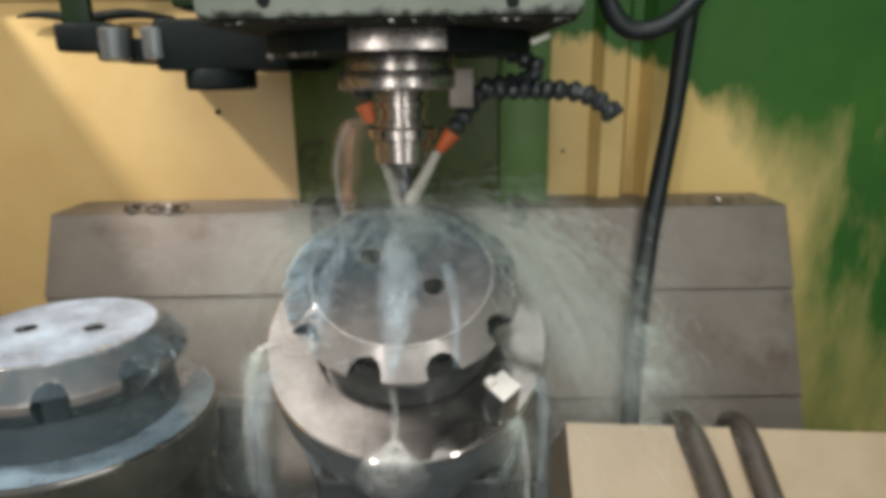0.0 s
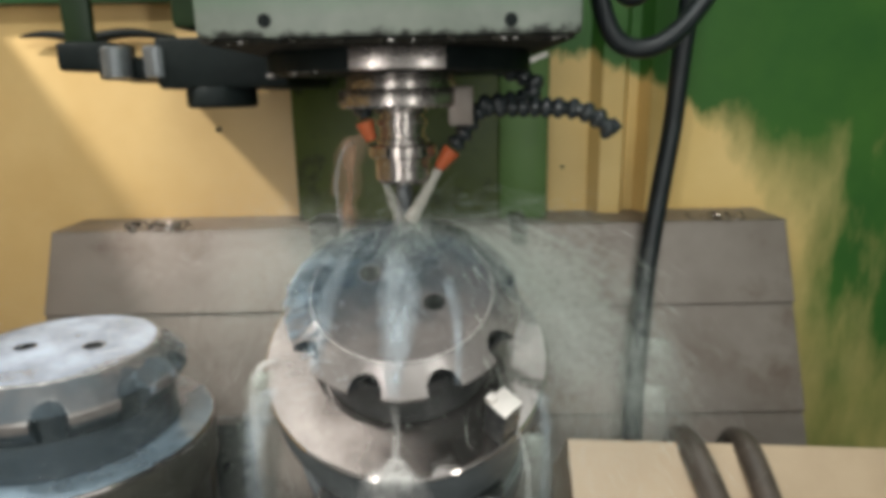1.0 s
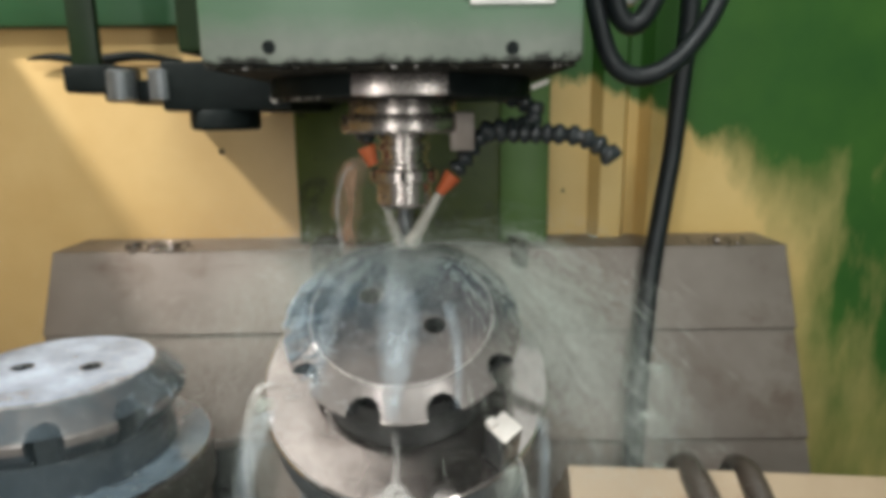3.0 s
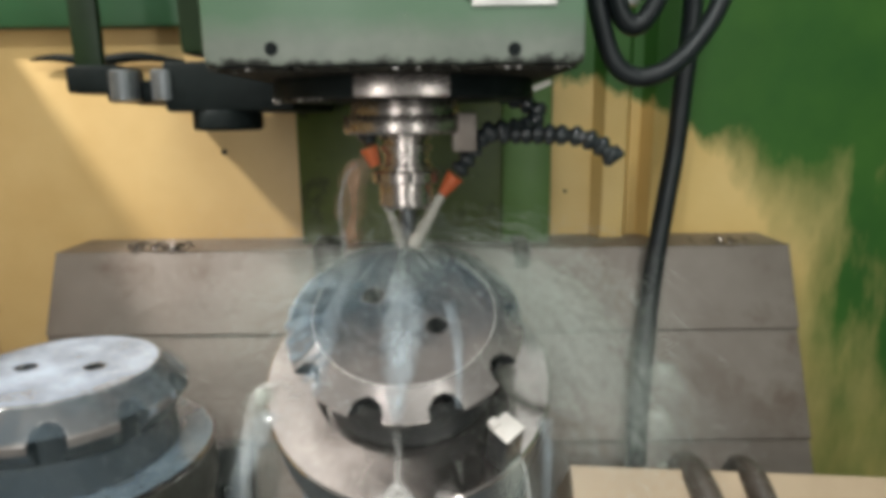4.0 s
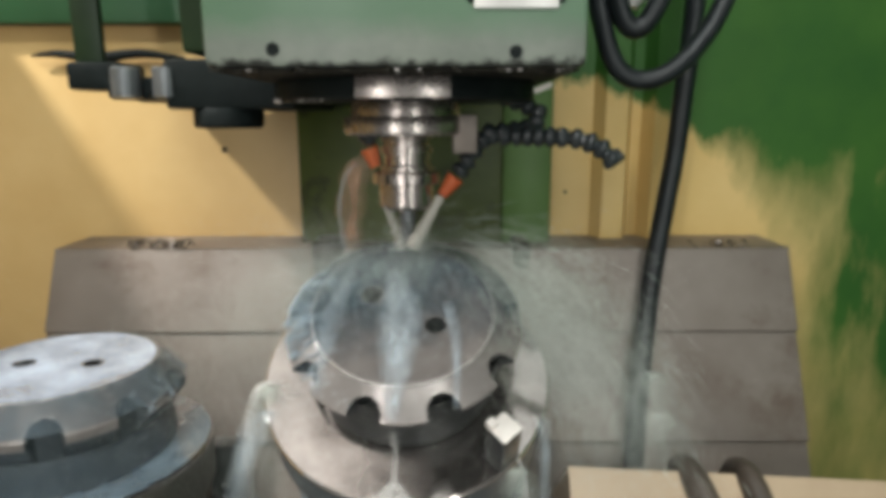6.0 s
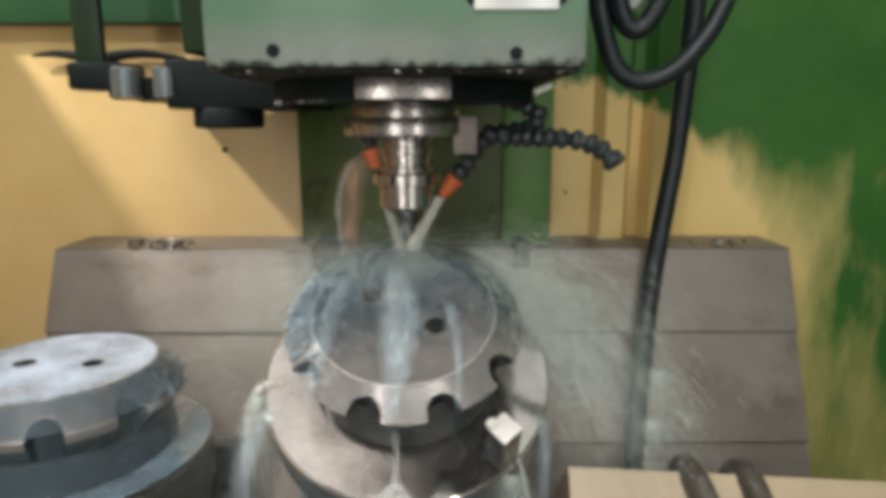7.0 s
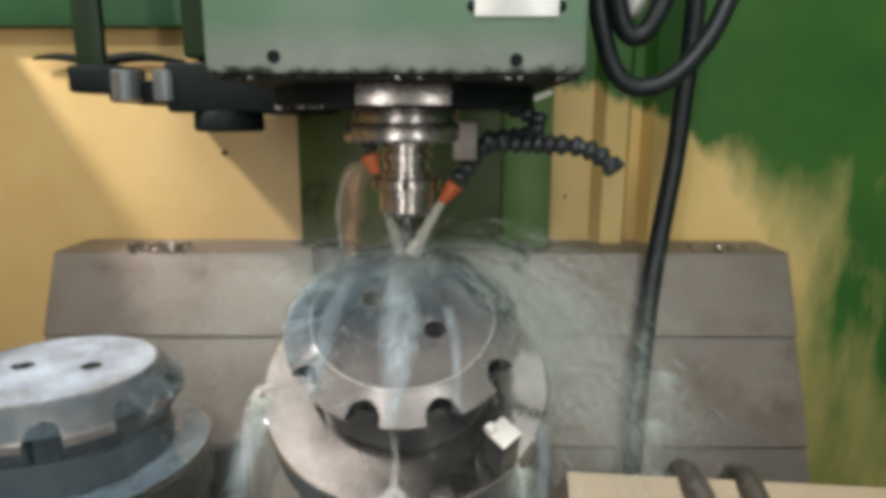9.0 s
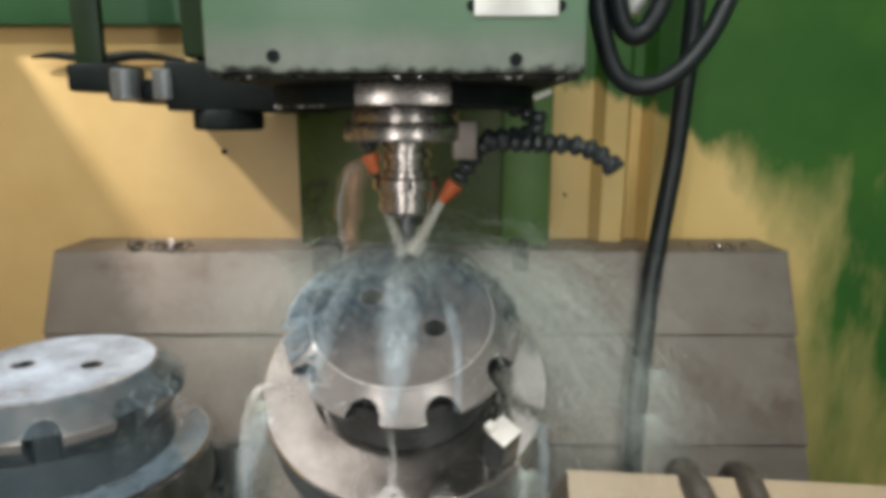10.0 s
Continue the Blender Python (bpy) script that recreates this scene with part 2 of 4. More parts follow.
SPLASH = liquid("blue_white_coolant_splash", (0.42, 0.52, 0.60), 0.55, 0.05, (1, 1, 1), fade=((-0.97, 0.15, 0.1), 0.325, 0.365), scale=75)
DROP_LIQUID = liquid("clear_coolant_drop", (0.70, 0.75, 0.8), 0.4, 0.03)
MIST = liquid("coolant_droplets", (0.66, 0.72, 0.66), 1.0, 0.5)


# ---- mesh tools ----
def part(name, bm, material, parent=None, label="", smooth=True, second=None):
    me = bpy.data.meshes.new(name)
    bmesh.ops.recalc_face_normals(bm, faces=bm.faces)
    bm.to_mesh(me)
    bm.free()
    for p in me.polygons:
        p.use_smooth = smooth
    if smooth:
        me.set_sharp_from_angle(angle=radians(35))
    me.materials.append(material)
    if second:
        me.materials.append(second)
    ob = new(name, me)
    ob.parent = parent
    if label:
        tagged(ob, label)
    return ob


def empty(name, m=None, label="", category="", group="", kind=""):
    ob = new(name)
    ob.empty_display_size = 0.05
    if m is not None:
        ob.matrix_basis = m
    return tagged(ob, label, category, group, kind)


def box(x0, x1, y0, y1, z0, z1, bevel=0.003, bm=None, m=None):
    bm = bm or bmesh.new()
    mat = Matrix.Translation(((x0 + x1) / 2, (y0 + y1) / 2, (z0 + z1) / 2)) @ Matrix.Diagonal((x1 - x0, y1 - y0, z1 - z0, 1))
    made = bmesh.ops.create_cube(bm, size=1.0, matrix=(m or Matrix()) @ mat)
    if bevel:
        edges = list({e for v in made["verts"] for e in v.link_edges})
        bmesh.ops.bevel(bm, geom=edges, offset=bevel, segments=2, affect="EDGES", profile=0.5)
    return bm


def lathe(profile, n=64, bm=None, m=None):
    """A solid turned about z from (radius, height) pairs, from the top down."""
    bm = bm or bmesh.new()
    m = m or Matrix()
    rings = []
    for r, z in profile:
        if r < 1e-6:
            rings.append([bm.verts.new(m @ Vector((0, 0, z)))])
        else:
            rings.append([bm.verts.new(m @ Vector((r * math.cos(2 * math.pi * k / n), r * math.sin(2 * math.pi * k / n), z))) for k in range(n)])
    for a, b in zip(rings, rings[1:]):
        for k in range(n):
            j = (k + 1) % n
            if len(a) == 1 and len(b) == 1:
                continue
            if len(a) == 1:
                bm.faces.new((a[0], b[k], b[j]))
            elif len(b) == 1:
                bm.faces.new((a[k], b[0], a[j]))
            else:
                bm.faces.new((a[k], b[k], b[j], a[j]))
    return bm


def smooth_path(points, steps=8):
    pts = [Vector(p) for p in points]
    out = []
    for i in range(len(pts) - 1):
        p0, p1, p2, p3 = pts[max(i - 1, 0)], pts[i], pts[i + 1], pts[min(i + 2, len(pts) - 1)]
        for s in range(steps):
            t = s / steps
            out.append(0.5 * (2 * p1 + (p2 - p0) * t + (2 * p0 - 5 * p1 + 4 * p2 - p3) * t * t + (3 * p1 - p0 - 3 * p2 + p3) * t ** 3))
    out.append(pts[-1])
    return out


def tube(path, radii, n=12, bm=None):
    """A closed tube along a path; radii: one number, or one for each end blended along the way, or a function of 0..1."""
    bm = bm or bmesh.new()
    rings, up = [], None
    for i, p in enumerate(path):
        d = (path[min(i + 1, len(path) - 1)] - path[max(i - 1, 0)]).normalized()
        if up is None:
            up = d.orthogonal().normalized()
        up = (up - d * up.dot(d)).normalized()
        side = d.cross(up)
        f = i / (len(path) - 1)
        r = radii(f) if callable(radii) else radii
        rings.append([bm.verts.new(p + (up * math.cos(2 * math.pi * k / n) + side * math.sin(2 * math.pi * k / n)) * r) for k in range(n)])
    for a, b in zip(rings, rings[1:]):
        for k in range(n):
            bm.faces.new((a[k], a[(k + 1) % n], b[(k + 1) % n], b[k]))
    bm.faces.new(rings[0][::-1])
    bm.faces.new(rings[-1])
    return bm


def slab(corners, thick, bevel=0.0, bm=None):
    """A flat sheet of the given thickness behind a polygon of corners (counter-clockwise from its front)."""
    bm = bm or bmesh.new()
    c = [Vector(p) for p in corners]
    n = (c[1] - c[0]).cross(c[2] - c[0]).normalized()
    front = [bm.verts.new(p) for p in c]
    back = [bm.verts.new(p - n * thick) for p in c]
    bm.faces.new(front)
    bm.faces.new(back[::-1])
    for i in range(len(c)):
        j = (i + 1) % len(c)
        bm.faces.new((front[i], back[i], back[j], front[j]))
    if bevel:
        bmesh.ops.bevel(bm, geom=[e for e in bm.edges], offset=bevel, segments=2, affect="EDGES", profile=0.5)
    return bm


# ---- the enclosure ----
def rib_wall(x0, x1, ribs, y, z0, z1, thick=0.01):
    """An upright sheet with folded ribs; ribs: (centre, half width, depth)."""
    xs = [(x0, y)]
    for c, w, dep in ribs:
        xs += [(c - w, y), (c - w * 0.55, y - dep), (c + w * 0.55, y - dep), (c + w, y)]
    xs.append((x1, y))
    bm = bmesh.new()
    front = [[bm.verts.new((x, yy, z)) for x, yy in xs] for z in (z0, z1)]
    back = [[bm.verts.new((x, yy + thick, z)) for x, yy in xs] for z in (z0, z1)]
    k = len(xs)
    for i in range(k - 1):
        bm.faces.new((front[0][i], front[0][i + 1], front[1][i + 1], front[1][i]))
        bm.faces.new((back[0][i], back[1][i], back[1][i + 1], back[0][i + 1]))
    for a, b in ((front[0], back[0]), (front[1], back[1])):
        for i in range(k - 1):
            bm.faces.new((a[i], b[i], b[i + 1], a[i + 1]))
    for i in (0, k - 1):
        bm.faces.new((front[0][i], front[1][i], back[1][i], back[0][i]))
    return bm


tagged(part("wall_back_left", slab([(-0.77, 1.0, 0.7), (-0.16, 1.0, 0.7), (-0.16, 1.0, 2.1), (-0.77, 1.0, 2.1)], 0.01), YELLOW, smooth=False),
       "yellow enamelled sheet wall behind the machine head", "wall", kind="structure")
tagged(part("wall_back_right", rib_wall(0.13, 0.95, [(0.262, 0.030, 0.026), (0.335, 0.028, 0.026)], 1.0, 0.7, 2.1), BACK_PAINT, smooth=False),
       "yellow ribbed sheet wall with ragged green paint", "wall", kind="structure")
tagged(part("wall_left", box(-0.765, -0.74, 0.1, 0.999, 0.7, 1.702, 0.003), YELLOW, smooth=False),
       "low yellow sheet side wall of the enclosure", "wall", kind="structure")
tagged(part("wall_right", box(0.95, 0.965, 0.1, 1.0, 0.7, 2.1, 0.003), GREEN, smooth=False),
       "green enamelled sheet side wall", "wall", kind="structure")

# column behind the head
column = empty("machine_column", label="dark green oily iron machine column", category="machine column", kind="structure")
part("casting", box(-0.2165, 0.163, 0.95, 1.3, 0.0, 2.1, 0.006), DARK_GREEN, column)
part("side_strip", box(0.088, 0.160, 0.942, 0.949, 0.75, 2.1, 0.003), STRIP_GREEN, column, "lighter green strip along the column's right side")
for x0, x1, z0 in ((-0.188, -0.146, 1.229), (0.102, 0.124, 1.236)):
    part("foot_bracket", box(x0, x1, 0.884, 0.952, z0, 1.274, 0.003), BROWN_IRON, column, "oily brown iron bracket at the foot")

# way cover: overlapping sheets that lean back
cover = empty("way_cover", label="grey-brown steel way cover of overlapping sheets", category="way cover", kind="structure")
LEAN = [(0.90, 1.262), (0.852, 1.153), (0.790, 1.013), (0.722, 0.86)]
for i, ((ya, za), (yb, zb)) in enumerate(zip(LEAN, LEAN[1:])):
    back, lap = 0.006 * i, (0.012 if i else 0.0)
    top_y, top_z = ya + back + lap * 0.46, za + lap
    part("cover_sheet", slab([(-0.565, top_y, top_z), (-0.565, yb + back, zb), (0.502, yb + back, zb), (0.502, top_y, top_z)], 0.003, 0.0012), PLATE, cover, smooth=False)
part("cover_lip", slab([(-0.565, 0.90, 1.2635), (0.502, 0.90, 1.2635), (0.502, 0.9995, 1.2635), (-0.565, 0.9995, 1.2635)], 0.003), PLATE, cover, smooth=False)

# the machine table and pan under everything
tagged(part("machine_table", box(-0.73, 0.62, 0.30, 0.73, 0.791, 0.93, 0.004), PART_SIDE), "dark wet iron machine table", "machine table", kind="structure")
tagged(part("machine_bed", box(-0.77, 0.97, 0.22, 1.0, 0.0, 0.79, 0.004), GREEN), "green enamelled machine bed on the floor", "machine bed", kind="structure")
tagged(part("floor", box(-4, 4, -4, 3, -0.1, 0.0, 0), SHOP_FLOOR, smooth=False), "grey workshop concrete floor", "floor", kind="structure")
for nm, b in (("wall_south", (-4, 4, -3.1, -3, 0, 4)), ("wall_north", (-4, 4, 3, 3.1, 0, 4)), ("wall_west", (-4.1, -4, -4, 3, 0, 4)), ("wall_east", (4, 4.1, -4, 3, 0, 4))):
    tagged(part(nm, box(*b, 0), SHOP_WALL, smooth=False), "pale plastered workshop wall", "wall", kind="structure")
tagged(part("ceiling", box(-4, 4, -4, 3, 4.0, 4.1, 0), SHOP_WALL, smooth=False), "pale workshop ceiling", "ceiling", kind="structure")


# ---- cutter bodies on their round bases ----
def scalloped_body(r_top, r_rim, drop, skirt, neck, lobes, turn):
    """A shallow cone with a scalloped edge: rows of rings whose radius falls back inside each arched pocket."""
    n = 480
    prof = [(r_top, 0.0), (r_top + 0.0015, -0.0012)]
    for k in range(1, 19):
        f = k / 18
        prof.append((r_top + 0.0015 + (r_rim - r_top - 0.0015) * f, -0.0012 - (drop - 0.0012) * f))
    slant = math.hypot(r_rim - r_top, drop)
    for k in range(1, 7):
        prof.append((r_rim - 0.0008 * k / 6, -drop - skirt * k / 6))
    bm = bmesh.new()
    rings, pocket = [], set()
    w = 0.0142
    for i, (r, z) in enumerate(prof):
        up = max(0.0, (r_rim - r) / (r_rim - r_top) * slant - 0.003) if z > -drop else 0.0
        ring = []
        for k in range(n):
            a = 2 * math.pi * k / n
            rr, zz = r, z
            for j in range(lobes):
                da = (a - turn - 2 * math.pi * j / lobes + math.pi) % (2 * math.pi) - math.pi
                q = (da * r_rim / w) ** 2 + (up / (w * 1.05)) ** 2
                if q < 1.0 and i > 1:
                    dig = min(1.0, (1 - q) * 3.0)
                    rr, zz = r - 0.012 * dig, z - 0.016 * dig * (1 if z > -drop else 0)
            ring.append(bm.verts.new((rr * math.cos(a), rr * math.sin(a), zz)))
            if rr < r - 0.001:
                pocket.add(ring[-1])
        rings.append(ring)
    for r, z in ((neck, -drop - skirt - 0.018), (neck, -drop - skirt - 0.020)):
        rings.append([bm.verts.new((r * math.cos(2 * math.pi * k / n), r * math.sin(2 * math.pi * k / n), z)) for k in range(n)])
    for a, b in zip(rings, rings[1:]):
        for k in range(n):
            face = bm.faces.new((a[k], b[k], b[(k + 1) % n], a[(k + 1) % n]))
            # pocket and underside faces take the second material, dark as their shade
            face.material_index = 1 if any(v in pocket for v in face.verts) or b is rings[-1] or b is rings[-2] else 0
    bm.faces.new(rings[-1])
    return bm


def holed_face(r, holes, hr, deep):
    """The flat top with blind holes in it."""
    bm = bmesh.new()
    edges = []

    def loop(cx, cy, rad, n):
        vs = [bm.verts.new((cx + rad * math.cos(2 * math.pi * k / n), cy + rad * math.sin(2 * math.pi * k / n), 0.0)) for k in range(n)]
        es = [bm.edges.new((vs[k], vs[(k + 1) % n])) for k in range(n)]
        edges.extend(es)
        return vs
    loop(0, 0, r, 96)
    rims = [loop(x, y, hr, 28) for x, y in holes]
    bmesh.ops.triangle_fill(bm, edges=edges, use_beauty=True, use_dissolve=False)
    # hole walls and floors get the shade-dark second material
    for vs in rims:
        low = [bm.verts.new((v.co.x, v.co.y, -deep)) for v in vs]
        for k in range(len(vs)):
            bm.faces.new((vs[k], vs[(k + 1) % len(vs)], low[(k + 1) % len(vs)], low[k])).material_index = 1
        bm.faces.new(low).material_index = 1
    return bm


R_TOP, R_RIM, DROP, SKIRT, DEPTH, R_BASE = 0.0815, 0.1075, 0.014, 0.005, 0.09, 0.14


def workpiece(m, turn, hole_turn, r_top, r_rim, drop, skirt, label, hollow, r_shank):
    ob = empty("cutter_body", m, label, "workpiece", "cutter bodies on the machine")
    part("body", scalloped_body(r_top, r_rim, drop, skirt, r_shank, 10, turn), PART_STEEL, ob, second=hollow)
    z0 = -drop - skirt - 0.0195
    part("shank", lathe([(0, z0), (r_shank - 0.002, z0), (r_shank, z0 - 0.002), (r_shank + 0.002, -DEPTH + 0.004), (r_shank, -DEPTH), (0, -DEPTH)], 96), hollow, ob, "wet shank below the rim with its shade painted dark")
    c, s = math.cos(hole_turn) * 0.0345, math.sin(hole_turn) * 0.0345
    part("top_face", holed_face(r_top - 0.0002, [(c, s), (-c, -s)], 0.0098, 0.05), PART_STEEL, ob, "flat top face with two drilled holes", smooth=False, second=SHADE_STEEL)
    ring = [(r_top - 0.0004, 0.0004), (r_top + 0.0003, 0.0003), (r_top + 0.0010, -0.0005), (r_top + 0.0010, -0.0030), (r_top - 0.0004, -0.0030), (r_top - 0.0004, 0.0004)]
    # the edge's highlight is put into the ring's pale colour
    part("face_edge", lathe(ring, 128), EDGE, ob, "bare edge of the top face with a painted highlight")
    return ob


def round_base(m, label, side):
    ob = empty("round_base", m, label, "fixture", "round fixture bases")
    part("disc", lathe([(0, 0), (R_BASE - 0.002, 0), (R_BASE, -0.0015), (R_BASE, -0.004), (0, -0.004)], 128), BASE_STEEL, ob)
    # band and drum take a darker colour than the disc
    part("rim_band", lathe([(0, -0.0042), (R_BASE - 0.001, -0.0042), (R_BASE - 0.001, -0.05), (R_BASE - 0.008, -0.056), (0, -0.056)], 128), side, ob, "wet edge band of the base, darker than the disc")
    part("drum", lathe([(0, -0.0562), (0.126, -0.0562), (0.126, -0.14), (0.132, -0.145), (0.132, -0.19), (0, -0.19)], 96), side, ob, "steel drum below the disc, darker than the disc")
    return ob


TILTED = pose(-0.036, 0.545, 1.281, 31, 0, 0)
workpiece(TILTED, radians(-69.5), radians(-32), R_TOP, R_RIM, DROP, SKIRT, "wet tilted steel cutter body with scalloped rim and two holes", SHADE_STEEL, 0.084)
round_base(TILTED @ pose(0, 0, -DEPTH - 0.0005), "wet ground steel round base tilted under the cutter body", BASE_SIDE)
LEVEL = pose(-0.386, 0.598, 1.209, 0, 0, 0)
workpiece(LEVEL, radians(-66), radians(0), 0.092, 0.117, 0.026, 0.008, "wet level steel cutter body with scalloped rim, waiting beside the other", SHADE_SLATE, 0.101)
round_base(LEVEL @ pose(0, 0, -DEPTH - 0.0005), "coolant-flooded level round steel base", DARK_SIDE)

# supports of both bases
tagged(part("angle_block", box(-0.287, -0.238, 0.700, 0.728, 0.931, 1.062, 0.005), PART_SIDE), "dark oily iron block standing beside the level base", "fixture")
stand = empty("tilting_fixture", label="dark iron angle fixture on the machine table", category="fixture")
part("wedge", box(-0.13, 0.06, 0.55, 0.72, 0.931, 1.06, 0.006), PART_SIDE, stand)
part("gusset", box(-0.045, -0.025, 0.46, 0.549, 0.931, 1.00, 0.004), PART_SIDE, stand)

# clamp block on the tilted base
def clamp(m, label):
    ob = empty("clamp_block", m, label, "clamp")
    bm = box(-0.011, 0.011, -0.011, 0.011, -0.002, 0.0, 0.0008)
    box(-0.011, -0.003, 0.004, 0.012, 0.0002, 0.006, 0.0006, bm)
    part("cap", bm, WHITE_BLOCK, ob, "bright milled top")
    part("post", box(-0.0108, 0.0108, -0.0108, 0.0108, -0.05, -0.0025, 0.0012), PART_SIDE, ob)
    return ob


clamp(TILTED @ pose(0.0865, -0.095, -DEPTH + 0.0502, 0, 0, 42), "small bright-topped steel clamp block on the round base")


# ---- spindle head ----
head = empty("spindle_head", pose(-0.035, 0.61, 1.484), "light green milling head with worn paint and steel spindle", "spindle head")
HX, HY, HZ = -0.035, 0.61, 1.484
part("housing", box(-0.129, 0.134, -0.16, 0.10, -0.002, 0.40, 0.005), HEAD_PAINT, head, "light green housing with worn grey lower edge")
part("rear_casting", box(-0.248, 0.150, 0.102, 0.33, 0.033, 0.40, 0.006), BLACK_GREEN, head, "dark green rear casting")
part("underside_plate", box(-0.125, 0.130, -0.155, 0.20, -0.0042, -0.0022, 0.0008), GREASE, head, "black greasy underside")
plate = part("name_plate", box(0.056, 0.113, -0.1625, -0.1602, 0.036, 0.075, 0.0008), NAME_PLATE, head, "white metal name plate")
for x in (0.0545, 0.1145):
    part("plate_screw", lathe([(0, 0.0015), (0.003, 0.0015), (0.0036, 0), (0, 0)], 14, m=pose(x, -0.1605, 0.043, 90)), BLACK, head)
for x, z in ((-0.081, 0.010), (0.085, 0.008)):
    bm = lathe([(0, 0.0005), (0.002, 0.0005), (0.002, 0.0014), (0.004, 0.0014), (0.0045, 0.0008), (0.0045, 0), (0, 0)], 20, m=pose(x, -0.1603, z, 90))
    part("bolt", bm, BLACK, head, "dark socket head bolt")
for k in range(60):
    x = random.uniform(-0.125, 0.128)
    s = random.uniform(0.0009, 0.0024) * (1.0 if k % 3 else 0.5)
    part("swarf_clump", box(-s * 1.6, s * 1.6, -s, s, -s * 0.6, s * 0.6, s * 0.3, m=pose(x, -0.159 + random.uniform(0, 0.01), -0.0035, *[random.uniform(-40, 40) for _ in range(3)])), GREASE if k % 3 else EDGE, head)
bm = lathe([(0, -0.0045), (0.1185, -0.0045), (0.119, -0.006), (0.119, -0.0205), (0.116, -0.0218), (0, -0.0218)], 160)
# reflection painted by face angle: bright steel in front, black everywhere else
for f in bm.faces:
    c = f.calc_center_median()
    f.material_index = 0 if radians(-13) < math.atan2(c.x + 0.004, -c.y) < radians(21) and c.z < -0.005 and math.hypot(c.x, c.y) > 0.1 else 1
part("spindle_flange", bm, STEEL, head, "broad steel spindle flange, its bright front and dark side reflections painted on", second=BLACK)
for k in range(22):
    a, q = radians(random.uniform(-95, -28)), random.uniform(0.0005, 0.0014)
    part("swarf_clump", box(-q * 1.7, q * 1.7, -q, q, -q * 0.5, q * 0.5, q * 0.3, m=pose(0.1185 * math.sin(a), -0.1185 * math.cos(a), -0.0222, *[random.uniform(-40, 40) for _ in range(3)])), GREASE if k % 2 else EDGE, head)
part("spindle_nose", lathe([(0, -0.0222), (0.050, -0.0222), (0.0505, -0.0275), (0.0490, -0.028), (0.0490, -0.0295), (0.0505, -0.030), (0.0505, -0.0345), (0.057, -0.035), (0.058, -0.0365), (0.058, -0.049), (0.056, -0.0515), (0, -0.0515)], 72), STEEL, head, "turned steel spindle nose")
part("drive_key", box(0.044, 0.066, -0.030, -0.010, -0.068, -0.0335, 0.002), PLATE, head, "bright steel drive key")
part("chip", box(-0.008, 0.008, -0.002, 0.002, -0.0022, 0.0022, 0.0008, m=pose(0.119, -0.062, -0.0115, 0, -22, 0)), WHITE_BLOCK, head, "bright chip stuck to the flange")
holder = part("tool_holder", lathe([(0, -0.0516), (0.024, -0.0516), (0.0245, -0.057), (0.021, -0.0575), (0.021, -0.062), (0.0245, -0.0625), (0.0245, -0.068), (0.0215, -0.0685), (0.0215, -0.080),
                                    (0.025, -0.081), (0.025, -0.0855), (0, -0.0855)], 48), STEEL, head, "turned steel tool holder")
nut = lathe([(0, -0.0856), (0.031, -0.0856), (0.0325, -0.087), (0.0325, -0.0965), (0.031, -0.0975), (0.0262, -0.098), (0.0262, -0.118), (0.0235, -0.1215), (0.010, -0.1215), (0, -0.1215)], 48)
part("collet_nut", nut, STEEL, holder, "steel collet nut")
for k in range(6):
    part("nut_slot", box(0.0312, 0.0329, -0.0018, 0.0018, -0.0955, -0.0875, 0.0004, m=pose(0, 0, 0, 0, 0, 60 * k)), BLACK, holder)


def cutter():
    """A four-flute end mill: a shank and twisted flutes."""
    bm = lathe([(0, -0.1216), (0.0078, -0.1216), (0.0078, -0.128), (0, -0.128)], 24)
    rings = []
    for i in range(19):
        z = -0.1281 - 0.034 * i / 18
        rings.append([bm.verts.new(((0.0075 if k % 6 < 4 else 0.0048) * math.cos(2 * math.pi * k / 24 + i * 0.16), (0.0075 if k % 6 < 4 else 0.0048) * math.sin(2 * math.pi * k / 24 + i * 0.16), z)) for k in range(24)])
    for a, b in zip(rings, rings[1:]):
        for k in range(24):
            bm.faces.new((a[k], b[k], b[(k + 1) % 24], a[(k + 1) % 24]))
    bm.faces.new(rings[-1])
    bm.faces.new(rings[0])
    return bm


part("end_mill", cutter(), PIN, holder, "dark fluted end mill")


def bead_hose(name, path, pitch, r, parent, tip_from, tip_to, label):
    """A jointed coolant hose: a core with one bulged bead after another and an orange nozzle."""
    pts = smooth_path(path, 10)
    core = part(name, tube(pts, r * 0.62, 10), BEAD, parent, label)
    dist, last, i = 0.0, pts[0], 0
    bead = None
    for a, b in zip(pts, pts[1:]):
        dist += (b - a).length
        if dist >= pitch:
            dist = 0.0
            m = Matrix.Translation(b) @ (b - a).to_track_quat("Z", "Y").to_matrix().to_4x4()
            if bead is None:
                bead = part("bead", lathe([(0, pitch * 0.5), (r * 0.62, pitch * 0.5), (r * 0.95, pitch * 0.22), (r, 0), (r * 0.9, -pitch * 0.25), (r * 0.66, -pitch * 0.45), (0, -pitch * 0.45)], 18), BEAD, core)
                bead.matrix_basis = m
            else:
                nb = new("bead", bead.data)
                nb.parent = core
                nb.matrix_basis = m
    if tip_from:
        part("nozzle", tube([Vector(tip_from).lerp(Vector(tip_to), k / 6) for k in range(7)], lambda f: 0.0088 * (1 - f) + 0.0048 * f, 14), ORANGE, core, "orange plastic nozzle tip")
    return core


def rel(x, y, z):
    return (x - HX, y - HY, z - HZ)


